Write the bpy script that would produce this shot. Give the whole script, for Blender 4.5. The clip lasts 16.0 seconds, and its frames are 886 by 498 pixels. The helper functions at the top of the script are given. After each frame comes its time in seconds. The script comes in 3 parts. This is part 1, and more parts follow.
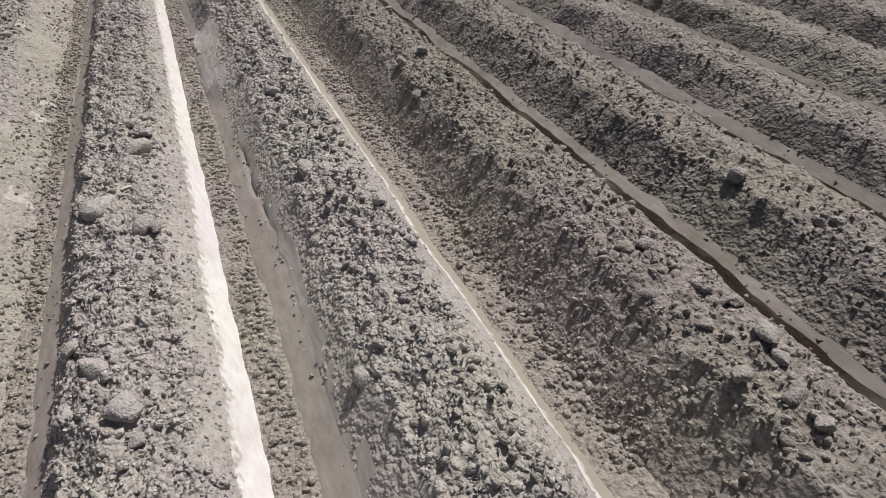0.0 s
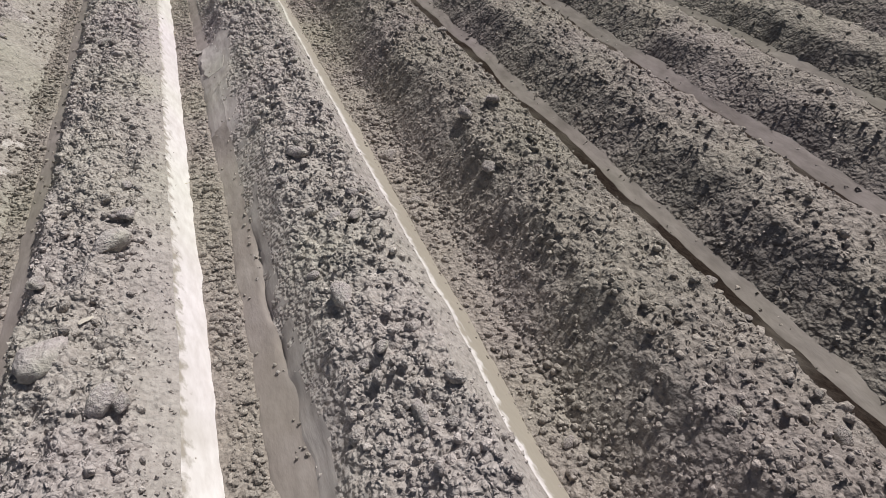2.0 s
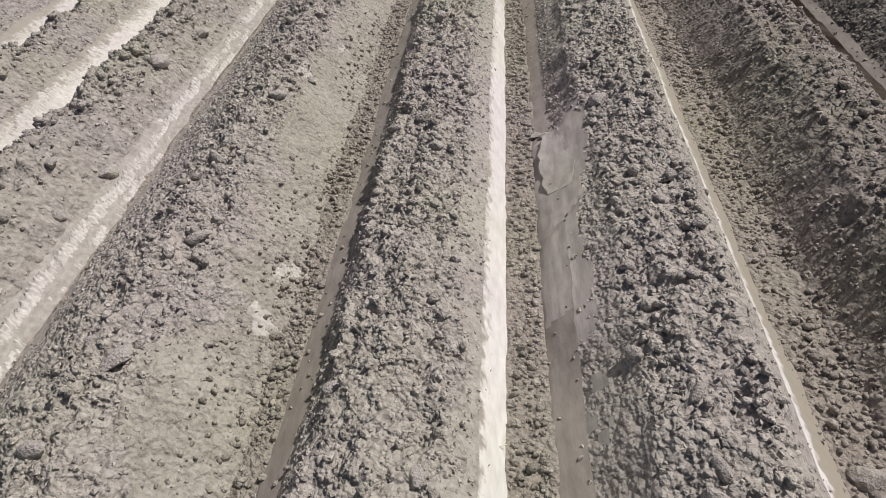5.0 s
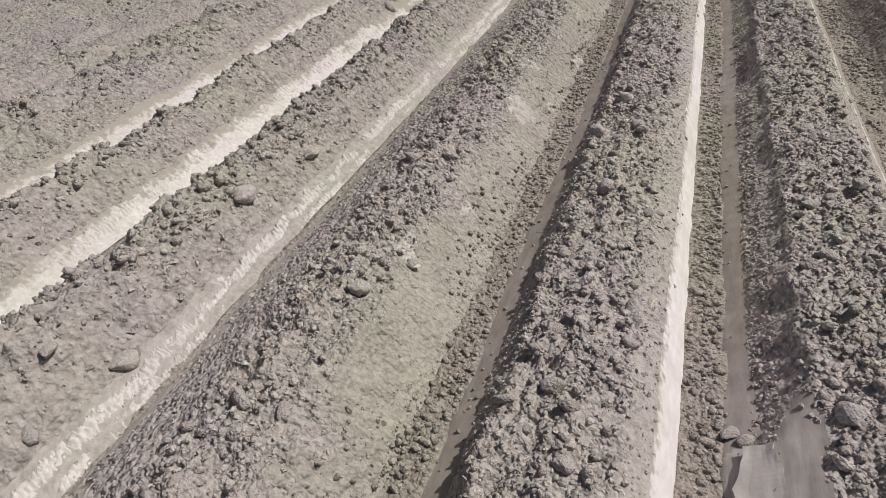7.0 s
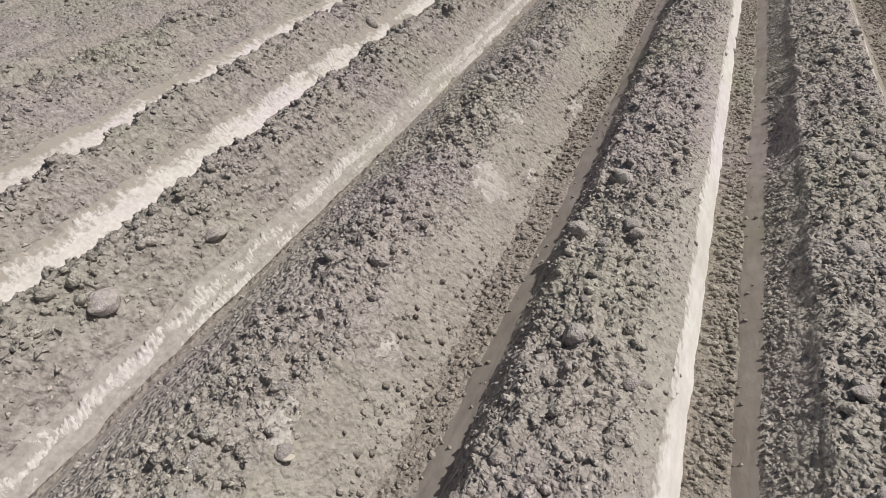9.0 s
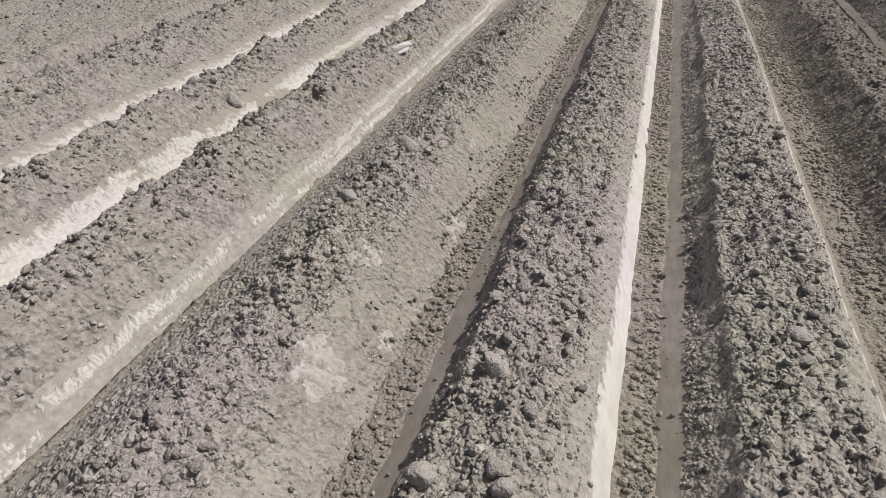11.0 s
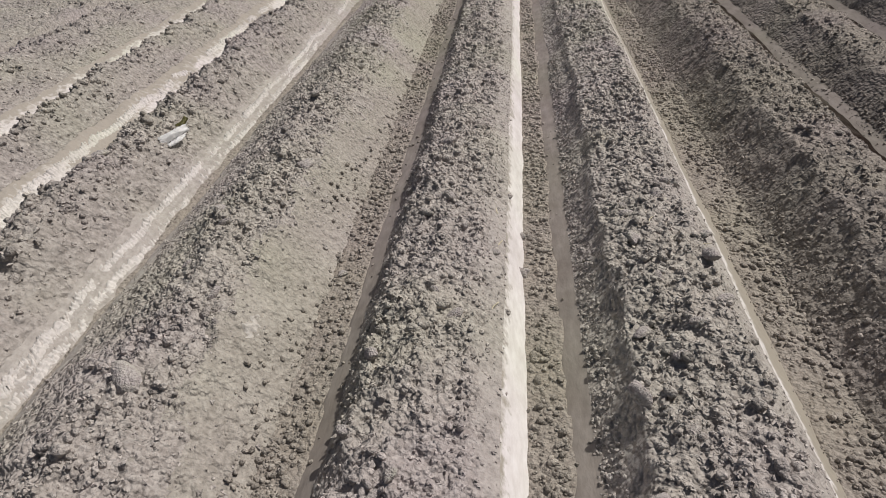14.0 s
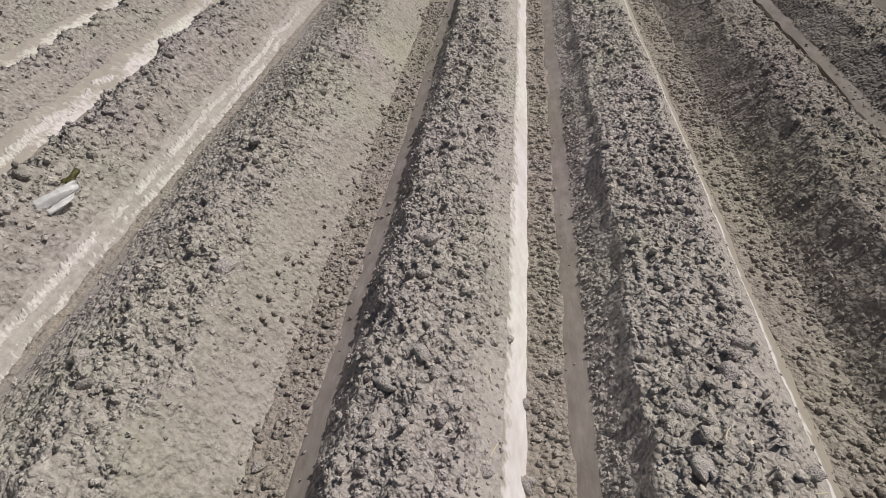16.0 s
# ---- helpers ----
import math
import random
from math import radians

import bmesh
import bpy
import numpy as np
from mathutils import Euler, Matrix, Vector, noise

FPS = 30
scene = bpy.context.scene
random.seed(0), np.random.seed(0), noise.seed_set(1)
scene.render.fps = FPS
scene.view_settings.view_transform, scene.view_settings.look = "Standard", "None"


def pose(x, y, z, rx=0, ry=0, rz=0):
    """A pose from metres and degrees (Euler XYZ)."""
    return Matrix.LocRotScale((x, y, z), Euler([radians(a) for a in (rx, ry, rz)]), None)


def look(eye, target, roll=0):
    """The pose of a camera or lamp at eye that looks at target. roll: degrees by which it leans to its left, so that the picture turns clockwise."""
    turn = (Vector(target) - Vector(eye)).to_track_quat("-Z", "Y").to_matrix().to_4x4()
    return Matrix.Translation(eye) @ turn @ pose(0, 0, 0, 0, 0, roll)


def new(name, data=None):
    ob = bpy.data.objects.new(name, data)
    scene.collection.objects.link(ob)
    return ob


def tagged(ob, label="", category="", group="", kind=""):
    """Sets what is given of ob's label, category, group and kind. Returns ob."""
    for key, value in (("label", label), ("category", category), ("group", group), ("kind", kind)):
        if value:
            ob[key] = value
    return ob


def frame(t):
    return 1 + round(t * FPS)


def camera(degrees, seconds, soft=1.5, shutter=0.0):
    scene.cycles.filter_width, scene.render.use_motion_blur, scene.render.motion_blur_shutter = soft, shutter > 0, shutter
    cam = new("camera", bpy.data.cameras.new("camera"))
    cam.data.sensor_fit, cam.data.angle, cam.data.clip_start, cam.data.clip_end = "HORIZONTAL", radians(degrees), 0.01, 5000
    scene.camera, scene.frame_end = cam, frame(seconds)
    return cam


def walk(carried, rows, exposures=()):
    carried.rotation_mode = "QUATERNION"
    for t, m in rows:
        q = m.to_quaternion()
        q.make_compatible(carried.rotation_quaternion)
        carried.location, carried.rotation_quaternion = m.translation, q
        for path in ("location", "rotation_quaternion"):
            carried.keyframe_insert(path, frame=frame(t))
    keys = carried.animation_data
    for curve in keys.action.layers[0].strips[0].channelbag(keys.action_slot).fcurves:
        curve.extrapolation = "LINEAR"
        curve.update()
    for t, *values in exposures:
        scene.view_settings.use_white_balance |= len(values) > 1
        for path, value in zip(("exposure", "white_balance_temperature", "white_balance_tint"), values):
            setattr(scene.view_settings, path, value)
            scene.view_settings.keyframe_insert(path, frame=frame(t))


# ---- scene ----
cam = camera(69.7, 16.0, soft=0.9)
METRES, EYE, TILT, LEAN, TURN = 10.0, 1.57, -36.75, 2.78, -22.62
ROWS = [
    (0.0, 0.0, 0.0, 0.0, 0.0, 0.0, -0.0),
    (0.5, -0.0052, 0.0161, 0.0115, 1.89, 0.79, -2.93),
    (1.0, -0.019, 0.0444, 0.0277, 3.42, 0.97, -6.42),
    (1.5, -0.0276, 0.0704, 0.0476, 3.63, -1.27, -5.82),
    (2.0, -0.0308, 0.0962, 0.0652, 0.97, -1.78, -2.4),
    (2.5, -0.0464, 0.1083, 0.0789, 7.47, -3.36, -6.07),
    (3.0, -0.0682, 0.1286, 0.0922, 15.55, 0.93, -10.73),
    (3.5, -0.0863, 0.1543, 0.1113, 19.09, -0.88, -13.11),
    (6.0, -0.1694, 0.2903, 0.2043, 28.35, -9.73, -19.32),
    (6.5, -0.1835, 0.3089, 0.2211, 33.37, -9.26, -18.22),
    (7.0, -0.1986, 0.3302, 0.2347, 37.01, -8.02, -21.45),
    (7.5, -0.2113, 0.3488, 0.2491, 41.16, -10.04, -24.79),
    (8.0, -0.2169, 0.3699, 0.2617, 38.26, -11.91, -21.18),
    (10.5, -0.2693, 0.4736, 0.3367, 40.22, -8.91, -24.41),
    (11.0, -0.2809, 0.4998, 0.3565, 33.16, -4.28, -23.84),
    (11.5, -0.2871, 0.5247, 0.3727, 24.66, -3.57, -14.83),
    (12.0, -0.2968, 0.5505, 0.3939, 22.76, 2.0, -13.66),
    (12.5, -0.3041, 0.5692, 0.4065, 16.78, 0.24, -12.87),
    (13.0, -0.3189, 0.5971, 0.4253, 13.32, 0.5, -14.23),
    (13.5, -0.3322, 0.617, 0.4415, 16.89, -0.3, -13.63),
    (14.0, -0.3447, 0.6413, 0.4555, 23.89, -1.66, -15.23),
    (14.5, -0.3546, 0.6637, 0.475, 22.83, -0.28, -14.81),
    (15.0, -0.3683, 0.6902, 0.4914, 18.16, 0.26, -14.01),
    (15.5, -0.39, 0.7124, 0.509, 15.05, -0.37, -18.39),
    (16.0, -0.3996, 0.7322, 0.5247, 23.01, -4.91, -17.37),
]
ENDS = [
    (3.7, look((-0.054, 2.208, 1.573), (-0.068, 3.839, 0.416), -3.9)),
    (5.8, look((-0.178, 3.763, 1.570), (-0.546, 5.228, 0.259), -5.7)),
    (8.2, look((-0.270, 5.147, 1.565), (-0.909, 6.609, 0.359), -5.2)),
]
PATH = [(t, pose(0, 0, EYE, TILT, LEAN, TURN) @ pose(METRES * x, METRES * y, METRES * z, 90 + pitch, roll, yaw)) for t, x, y, z, yaw, pitch, roll in ROWS]
walk(cam, sorted(PATH + ENDS, key=lambda row: row[0]),
     exposures=((0.0, -0.28, 6450, 10), (3.5, -0.29, 6500, 10), (6.0, -0.48, 6600, 10), (7.5, -0.44, 6600, 10), (10.5, -0.46, 6620, 10), (12.5, -0.58, 6620, 10), (14.75, -0.47, 6620, 10), (16.0, -0.52, 6600, 10)))


# ---- world, sun, exposure ----
SUN_TO = Vector((0.53, 0.31, 0.91)).normalized()      # towards the sun: ahead and to the right of the rows
sky_world = bpy.data.worlds.new("sky")
scene.world = sky_world
sky_world.use_nodes = True
wn = sky_world.node_tree.nodes
sky = wn.new("ShaderNodeTexSky")
sky.sky_type, sky.sun_disc, sky.dust_density = "NISHITA", False, 5.0
sky.sun_elevation = math.asin(SUN_TO.z)
sky.sun_rotation = math.atan2(SUN_TO.x, SUN_TO.y)
sky_world.node_tree.links.new(sky.outputs["Color"], wn["Background"].inputs["Color"])
wn["Background"].inputs["Strength"].default_value = 0.05
sun = new("sun", bpy.data.lights.new("sun", "SUN"))
sun.data.energy, sun.data.angle, sun.data.color = 4.85, radians(0.53), (1.0, 0.975, 0.93)
sun.matrix_world = look((0, 0, 0), -SUN_TO)
sun.location = (6, 6, 8)

# ---- materials ----


def soil(name, low, high, rough, grain, relief, stain=(0.3, 0.27, 0.22), stain_amount=0.25, spec=0.2, streak=0.0, island=False, crumbs=0.0, broken=None, breaks=0.0):
    """Dry soil: two tones mixed at the scale of crumbs, larger stains, fine relief."""
    low, high, stain = [(c[0] * 0.99, c[1] * 1.02, c[2] * 1.085) for c in (low, high, stain)]
    m = bpy.data.materials.new(name)
    m.use_nodes = True
    nt = m.node_tree
    n, link = nt.nodes, nt.links.new
    bsdf = n["Principled BSDF"]
    bsdf.inputs["Roughness"].default_value = rough
    bsdf.inputs["Specular IOR Level"].default_value = spec
    tc = n.new("ShaderNodeTexCoord")
    mp = n.new("ShaderNodeMapping")
    mp.inputs["Scale"].default_value = (1, 1 - 0.9 * streak, 1)
    link(tc.outputs["Object"], mp.inputs["Vector"])

    def tex(scale, detail, source):
        t = n.new("ShaderNodeTexNoise")
        t.inputs["Scale"].default_value, t.inputs["Detail"].default_value = scale, detail
        t.inputs["Roughness"].default_value = 0.55
        link(source, t.inputs["Vector"])
        return t.outputs["Fac"]

    def ramp(fac, a, b):
        r = n.new("ShaderNodeMapRange")
        r.inputs["From Min"].default_value, r.inputs["From Max"].default_value = a, b
        link(fac, r.inputs["Value"])
        return r.outputs["Result"]

    def mix(fac, a, b, kind="MIX"):
        x = n.new("ShaderNodeMix")
        x.data_type, x.blend_type = "RGBA", kind
        for v, s in ((fac, x.inputs[0]), (a, x.inputs[6]), (b, x.inputs[7])):
            if isinstance(v, (int, float)):
                s.default_value = v
            elif isinstance(v, tuple):
                s.default_value = (*v, 1)
            else:
                link(v, s)
        return x.outputs[2]

    fine = tex(grain, 4, mp.outputs["Vector"])
    col = mix(ramp(fine, 0.32, 0.68), low, high)
    patch = tex(2.6, 4, tc.outputs["Object"])
    amount = n.new("ShaderNodeMath")
    amount.operation = "MULTIPLY"
    link(ramp(patch, 0.46, 0.7), amount.inputs[0])
    amount.inputs[1].default_value = stain_amount
    col = mix(amount.outputs[0], col, stain)
    wide = tex(0.9, 2, tc.outputs["Object"])
    col = mix(1.0, col, mix(ramp(wide, 0.32, 0.68), (1.0, 0.955, 1.0), (0.98, 0.988, 0.93)), "MULTIPLY")
    if broken:
        # the crust frays out towards its upper edge, and has gaps
        tint, low_gap, fray = broken
        gaps = tex(24.0, 5, tc.outputs["Object"])
        if breaks:
            # longer stretches where the crust is gone
            gone = n.new("ShaderNodeMath")
            gone.operation = "MULTIPLY_ADD"
            gone.inputs[1].default_value = breaks
            link(tex(1.7, 3, tc.outputs["Object"]), gone.inputs[0])
            link(gaps, gone.inputs[2])
            gaps = gone.outputs[0]
        across = n.new("ShaderNodeAttribute")
        across.attribute_name = "across"
        blend = n.new("ShaderNodeMath")
        blend.operation = "MULTIPLY_ADD"
        blend.inputs[1].default_value = fray
        link(across.outputs["Fac"], blend.inputs[0])
        link(gaps, blend.inputs[2])
        col = mix(ramp(blend.outputs[0], low_gap, low_gap + 0.2), tint, col)
    if island:
        geo = n.new("ShaderNodeNewGeometry")
        hsv = n.new("ShaderNodeHueSaturation")
        link(col, hsv.inputs["Color"])
        r = n.new("ShaderNodeMapRange")
        r.inputs["To Min"].default_value, r.inputs["To Max"].default_value = 0.72, 1.25
        link(geo.outputs["Random Per Island"], r.inputs["Value"])
        link(r.outputs["Result"], hsv.inputs["Value"])
        col = hsv.outputs["Color"]
    link(col, bsdf.inputs["Base Color"])
    tiny = tex(grain * 3.1, 2, mp.outputs["Vector"])
    height = n.new("ShaderNodeMath")
    height.operation = "ADD"
    link(fine, height.inputs[0])
    half = n.new("ShaderNodeMath")
    half.operation = "MULTIPLY"
    half.inputs[1].default_value = 0.2
    link(tiny, half.inputs[0])
    link(half.outputs[0], height.inputs[1])
    total = height.outputs[0]
    for size, share in ((0.6, 1.5), (1.3, 1.0), (2.6, 0.25)):
        if crumbs:
            cell = n.new("ShaderNodeTexVoronoi")
            cell.feature = "SMOOTH_F1"
            cell.inputs["Scale"].default_value = grain * size
            cell.inputs["Smoothness"].default_value = 0.25
            link(tc.outputs["Object"], cell.inputs["Vector"])
            loose = n.new("ShaderNodeMapRange")
            loose.inputs["From Min"].default_value, loose.inputs["From Max"].default_value = 0.38, 0.62
            loose.inputs["To Min"].default_value, loose.inputs["To Max"].default_value = -0.55 * crumbs * share, -crumbs * share
            link(tex(9.0, 2, tc.outputs["Object"]), loose.inputs["Value"])
            part_ = n.new("ShaderNodeMath")
            part_.operation = "MULTIPLY_ADD"
            link(loose.outputs["Result"], part_.inputs[1])
            link(cell.outputs["Distance"], part_.inputs[0])
            link(total, part_.inputs[2])
            total = part_.outputs[0]
    bump = n.new("ShaderNodeBump")
    bump.inputs["Strength"].default_value = 1.0
    bump.inputs["Distance"].default_value = relief
    link(total, bump.inputs["Height"])
    link(bump.outputs["Normal"], bsdf.inputs["Normal"])
    return m


TRODDEN = soil("trodden_soil", (0.245, 0.218, 0.19), (0.435, 0.397, 0.352), 0.95, 30, 0.018, (0.42, 0.384, 0.32), 0.35, crumbs=0.8)
TILLED = soil("tilled_soil", (0.288, 0.255, 0.223), (0.48, 0.437, 0.387), 0.95, 42, 0.013, (0.45, 0.405, 0.33), crumbs=1.45)
# browner soil of the right-hand ridges, with their shade put into its colour
SHADED_TILLED = soil("shaded_tilled_soil", (0.187, 0.162, 0.138), (0.322, 0.287, 0.247), 0.95, 42, 0.013, (0.34, 0.297, 0.234), crumbs=0.8)
CRUMB = soil("crumbled_soil", (0.325, 0.288, 0.252), (0.53, 0.484, 0.432), 0.95, 75, 0.011, island=True, crumbs=0.7)
# crumbs to go with it, darkened in colour for the same shade
SHADED_CRUMB = soil("shaded_crumbs", (0.245, 0.213, 0.18), (0.42, 0.374, 0.322), 0.95, 75, 0.010, island=True, crumbs=0.6)
FURROW_CRUMB = soil("furrow_crumbs", (0.262, 0.232, 0.192), (0.435, 0.392, 0.332), 0.95, 75, 0.010, island=True, crumbs=0.6)
DUST = soil("dusty_shoulder_soil", (0.30, 0.271, 0.235), (0.43, 0.393, 0.345), 0.9, 45, 0.009, (0.46, 0.424, 0.37), 0.45, crumbs=0.7, streak=0.3)
FLOOR = soil("furrow_soil", (0.23, 0.199, 0.166), (0.37, 0.33, 0.278), 0.95, 50, 0.012, (0.33, 0.285, 0.21), crumbs=0.9)
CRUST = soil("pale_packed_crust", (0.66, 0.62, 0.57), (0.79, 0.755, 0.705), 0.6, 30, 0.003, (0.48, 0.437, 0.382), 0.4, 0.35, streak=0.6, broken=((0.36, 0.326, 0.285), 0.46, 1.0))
TROUGH = soil("dusty_trough_soil", (0.30, 0.271, 0.235), (0.425, 0.39, 0.345), 0.85, 40, 0.007, (0.44, 0.405, 0.355), 0.4, 0.25, streak=0.4, crumbs=0.4)
WORN = soil("worn_pale_crust", (0.52, 0.48, 0.43), (0.66, 0.62, 0.57), 0.65, 40, 0.004, (0.40, 0.362, 0.31), 0.4, 0.3, broken=((0.33, 0.297, 0.262), 0.90, 0.8), breaks=0.5)
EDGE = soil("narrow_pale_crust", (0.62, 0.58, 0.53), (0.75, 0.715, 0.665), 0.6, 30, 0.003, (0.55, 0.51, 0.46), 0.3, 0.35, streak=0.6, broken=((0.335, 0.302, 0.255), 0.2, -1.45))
PACKED = soil("packed_soil", (0.235, 0.204, 0.174), (0.315, 0.278, 0.24), 0.8, 25, 0.004, (0.215, 0.181, 0.146), 0.5, 0.25, streak=0.7)
PRESSED = soil("pressed_bank_soil", (0.31, 0.278, 0.245), (0.43, 0.392, 0.348), 0.75, 30, 0.003, (0.25, 0.22, 0.185), 0.45, 0.3, streak=0.85)
# packed foot of the ridges furthest to the right
RIGHT_PACKED = soil("right_packed_soil", (0.225, 0.197, 0.17), (0.30, 0.266, 0.232), 0.95, 25, 0.003, (0.145, 0.124, 0.102), 0.4, 0.1, streak=0.7)
# near-black, without sheen, for the right flank of the right-hand ridges
DARK_EDGE = soil("dark_edge_soil", (0.014, 0.010, 0.008), (0.035, 0.026, 0.020), 1.0, 50, 0.008, spec=0.02)
SLOPE = soil("dusty_slope_soil", (0.262, 0.236, 0.197), (0.42, 0.384, 0.325), 0.92, 46, 0.011, (0.50, 0.465, 0.395), 0.38, crumbs=0.95)
# clods on the right: a copy of the clod soil with shade in its tones
SHADED_CLOD = soil("shaded_clod_soil", (0.30, 0.265, 0.23), (0.46, 0.415, 0.365), 0.95, 7, 0.014, (0.36, 0.32, 0.27), 0.2)
CLOD = soil("clod_soil", (0.35, 0.312, 0.277), (0.53, 0.485, 0.437), 0.95, 7, 0.014, (0.42, 0.385, 0.335), 0.2)


# ---- terrain functions ----
rng = np.random.default_rng(7)
TABLE = rng.random((256, 256))


def vnoise(x, y):
    """Smooth value noise, -1 to 1, one cell to the unit."""
    xi, yi = np.floor(x).astype(int), np.floor(y).astype(int)
    u, v = x - xi, y - yi
    u, v = u * u * u * (u * (u * 6 - 15) + 10), v * v * v * (v * (v * 6 - 15) + 10)
    a, b = TABLE[xi & 255, yi & 255], TABLE[(xi + 1) & 255, yi & 255]
    c, d = TABLE[xi & 255, (yi + 1) & 255], TABLE[(xi + 1) & 255, (yi + 1) & 255]
    return 2 * (a + (b - a) * u + (c - a) * v + (a - b - c + d) * u * v) - 1


def lumps(x, y, size):
    """Rounded clod-like relief, 0 to 1."""
    n = vnoise(x / size, y / size) + 0.5 * vnoise(x / size * 2.1 + 31, y / size * 2.1 + 17)
    return 1 - np.minimum(1, np.abs(n) * 1.3)


def relief(x, y):
    """Relief of tilled soil, about 1 high."""
    return (0.45 * vnoise(x / 0.16 + 5, y / 0.16) + 0.5 * lumps(x, y, 0.085) + 0.3 * lumps(x + 9, y, 0.04)
            + 0.3 * vnoise(x / 0.033, y / 0.033) - 0.35)


def soft_relief(x, y):
    """Relief of broad, rounded lumps with creases between them, about 1 high."""
    def billow(size, k):
        n = vnoise(x / size + k, y / size) + 0.45 * vnoise(x / size * 2.3 + 31 + k, y / size * 2.3 + 17)
        return np.minimum(1, np.abs(n) * 1.3)
    return (0.5 * vnoise(x / 0.24 + 5, y / 0.2) + 0.55 * billow(0.15, 0) + 0.3 * billow(0.065, 9) * (0.6 + 0.7 * vnoise(x / 0.3 + 2, y / 0.4))
            + 0.16 * vnoise(x / 0.025, y / 0.025) - 0.3)


def rows_y(fine):
    """Places of the cross-sections along the rows: close where the camera passes, wider beyond."""
    ys, y, = [-8.0], -8.0
    while y < 70:
        d = fine if 0.1 < y < 12.6 else fine * 1.6 if 12.6 <= y < 16 else 0.05 if -1.5 < y < 20 else 0.14 if -5 < y < 32 else 1.0
        y += d
        ys.append(y)
    return np.array(ys)


def sheet(name, X, Y, Z, material, across=False, wear=0):
    """A grid of points as one smooth mesh."""
    nr, nc = X.shape
    me = bpy.data.meshes.new(name)
    co = np.stack([X, Y, Z], -1).reshape(-1, 3).astype(np.float32)
    i = np.arange(nr * nc).reshape(nr, nc)
    q = np.stack([i[:-1, :-1], i[:-1, 1:], i[1:, 1:], i[1:, :-1]], -1).reshape(-1, 4)
    fill(me, co, q)
    me.materials.append(material)
    ob = new(name, me)
    if across:
        # 0 at the left column, 1 at the right
        at = me.attributes.new("across", "FLOAT", "POINT")
        u = (X - X[:, :1]) / (X[:, -1:] - X[:, :1])
        if wear:
            # the crust is worn away further along the row
            u = u * (1 - 0.9 * np.clip((Y - wear) / 1.8, 0, 1) * np.clip(0.75 + vnoise(Y / 0.4, 0 * Y + 6.3), 0, 1.3))
        at.data.foreach_set("value", u.astype(np.float32).ravel())
    return ob


def fill(me, co, faces, rounded=False):
    k = faces.shape[1]
    me.vertices.add(len(co))
    me.vertices.foreach_set("co", np.ascontiguousarray(co, np.float32).ravel())
    me.loops.add(faces.size)
    me.loops.foreach_set("vertex_index", faces.astype(np.int32).ravel())
    me.polygons.add(len(faces))
    me.polygons.foreach_set("loop_start", np.arange(0, faces.size, k, dtype=np.int32))
    me.polygons.foreach_set("loop_total", np.full(len(faces), k, np.int32))
    me.polygons.foreach_set("use_smooth", np.full(len(faces), k == 4 or rounded))
    me.update(calc_edges=True)


# ---- the ridges ----
# For each ridge, from its left foot to its right foot, metres across the rows:
# foot, end of the packed foot, left edge of the top, right edge of the top, upper and lower edge of the packed flank
FLOOR_Z = -0.205
RIDGES = {
    -5: (-5.30, -5.20, -5.00, -4.40, -4.10, -3.91),
    -4: (-3.87, -3.72, -3.52, -3.36, -3.17, -3.00),
    -3: (-2.97, -2.82, -2.65, -2.38, -2.19, -2.05),
    -2: (-2.03, -1.97, -1.63, -1.34, -1.27, -1.00),
    -1: (-0.89, -0.795, -0.69, -0.32, -0.212, -0.127),
    0: (0.0, 0.125, 0.262, 0.60, 0.722, 0.825),
    1: (0.98, 1.05, 1.25, 1.60, 1.62, 1.76),
    2: (1.84, 1.96, 2.15, 2.49, 2.51, 2.64),
    3: (2.68, 2.87, 3.02, 3.32, 3.34, 3.47),
    4: (3.51, 3.70, 3.85, 4.15, 4.17, 4.30),
    5: (4.34, 4.53, 4.68, 4.98, 5.00, 5.13),
    6: (5.17, 5.36, 5.51, 5.81, 5.83, 5.96),
}
# metres by which a ridge moves sideways for each metre along the rows
DRIFT = {-5: -0.017, -4: -0.016, -3: -0.010, -2: -0.006, 1: 0.006, 2: 0.010, 3: 0.012, 4: 0.012, 5: 0.012, 6: 0.012}
TOPS = {-5: 0.03, -4: 0.05, -3: 0.07, -2: 0.05, -1: 0.03, 0: 0.045, 1: 0.07, 2: 0.05, 3: 0.045, 4: 0.045, 5: 0.045, 6: 0.045}
FLANKS = {-5: -0.125, -4: -0.12, -3: -0.14, -2: 0.0, -1: -0.065, 0: -0.09}     # height of the upper edge of the packed flank
NEAR = (-2, -1, 0, 1)


def edge(i, k, y):
    """Place of the k-th line of ridge i at y: it wanders a little."""
    w = (0.010, 0.026 if i > 1 or i < -1 else 0.014, 0.036 if i > 0 else 0.022, 0.02, 0.007 if i == -1 else 0.014 if i else 0.009, 0.006 if i == -1 else 0.009)[k]
    # the bank of the middle ridge stands steeper beyond the pressed plane
    set_back = (0, -0.03, -0.036, 0, 0, 0)[k] * np.clip((y - 6.0) / 0.4, 0, 1) if i == 0 else 0
    return RIDGES[i][k] + set_back + DRIFT.get(i, 0) * np.clip(y - 6.5, -7, 14) + w * (vnoise(y / 0.55 + 11.3 * i, 0 * y + 3.7 * k) + 0.6 * vnoise(y / 0.14 + 7 * i, 0 * y + 1.9 * k + 40)
                             + (0.1 if k == 4 else 0.3) * vnoise(y / 0.045 + 3 * i, 0 * y + 2.3 * k + 80))


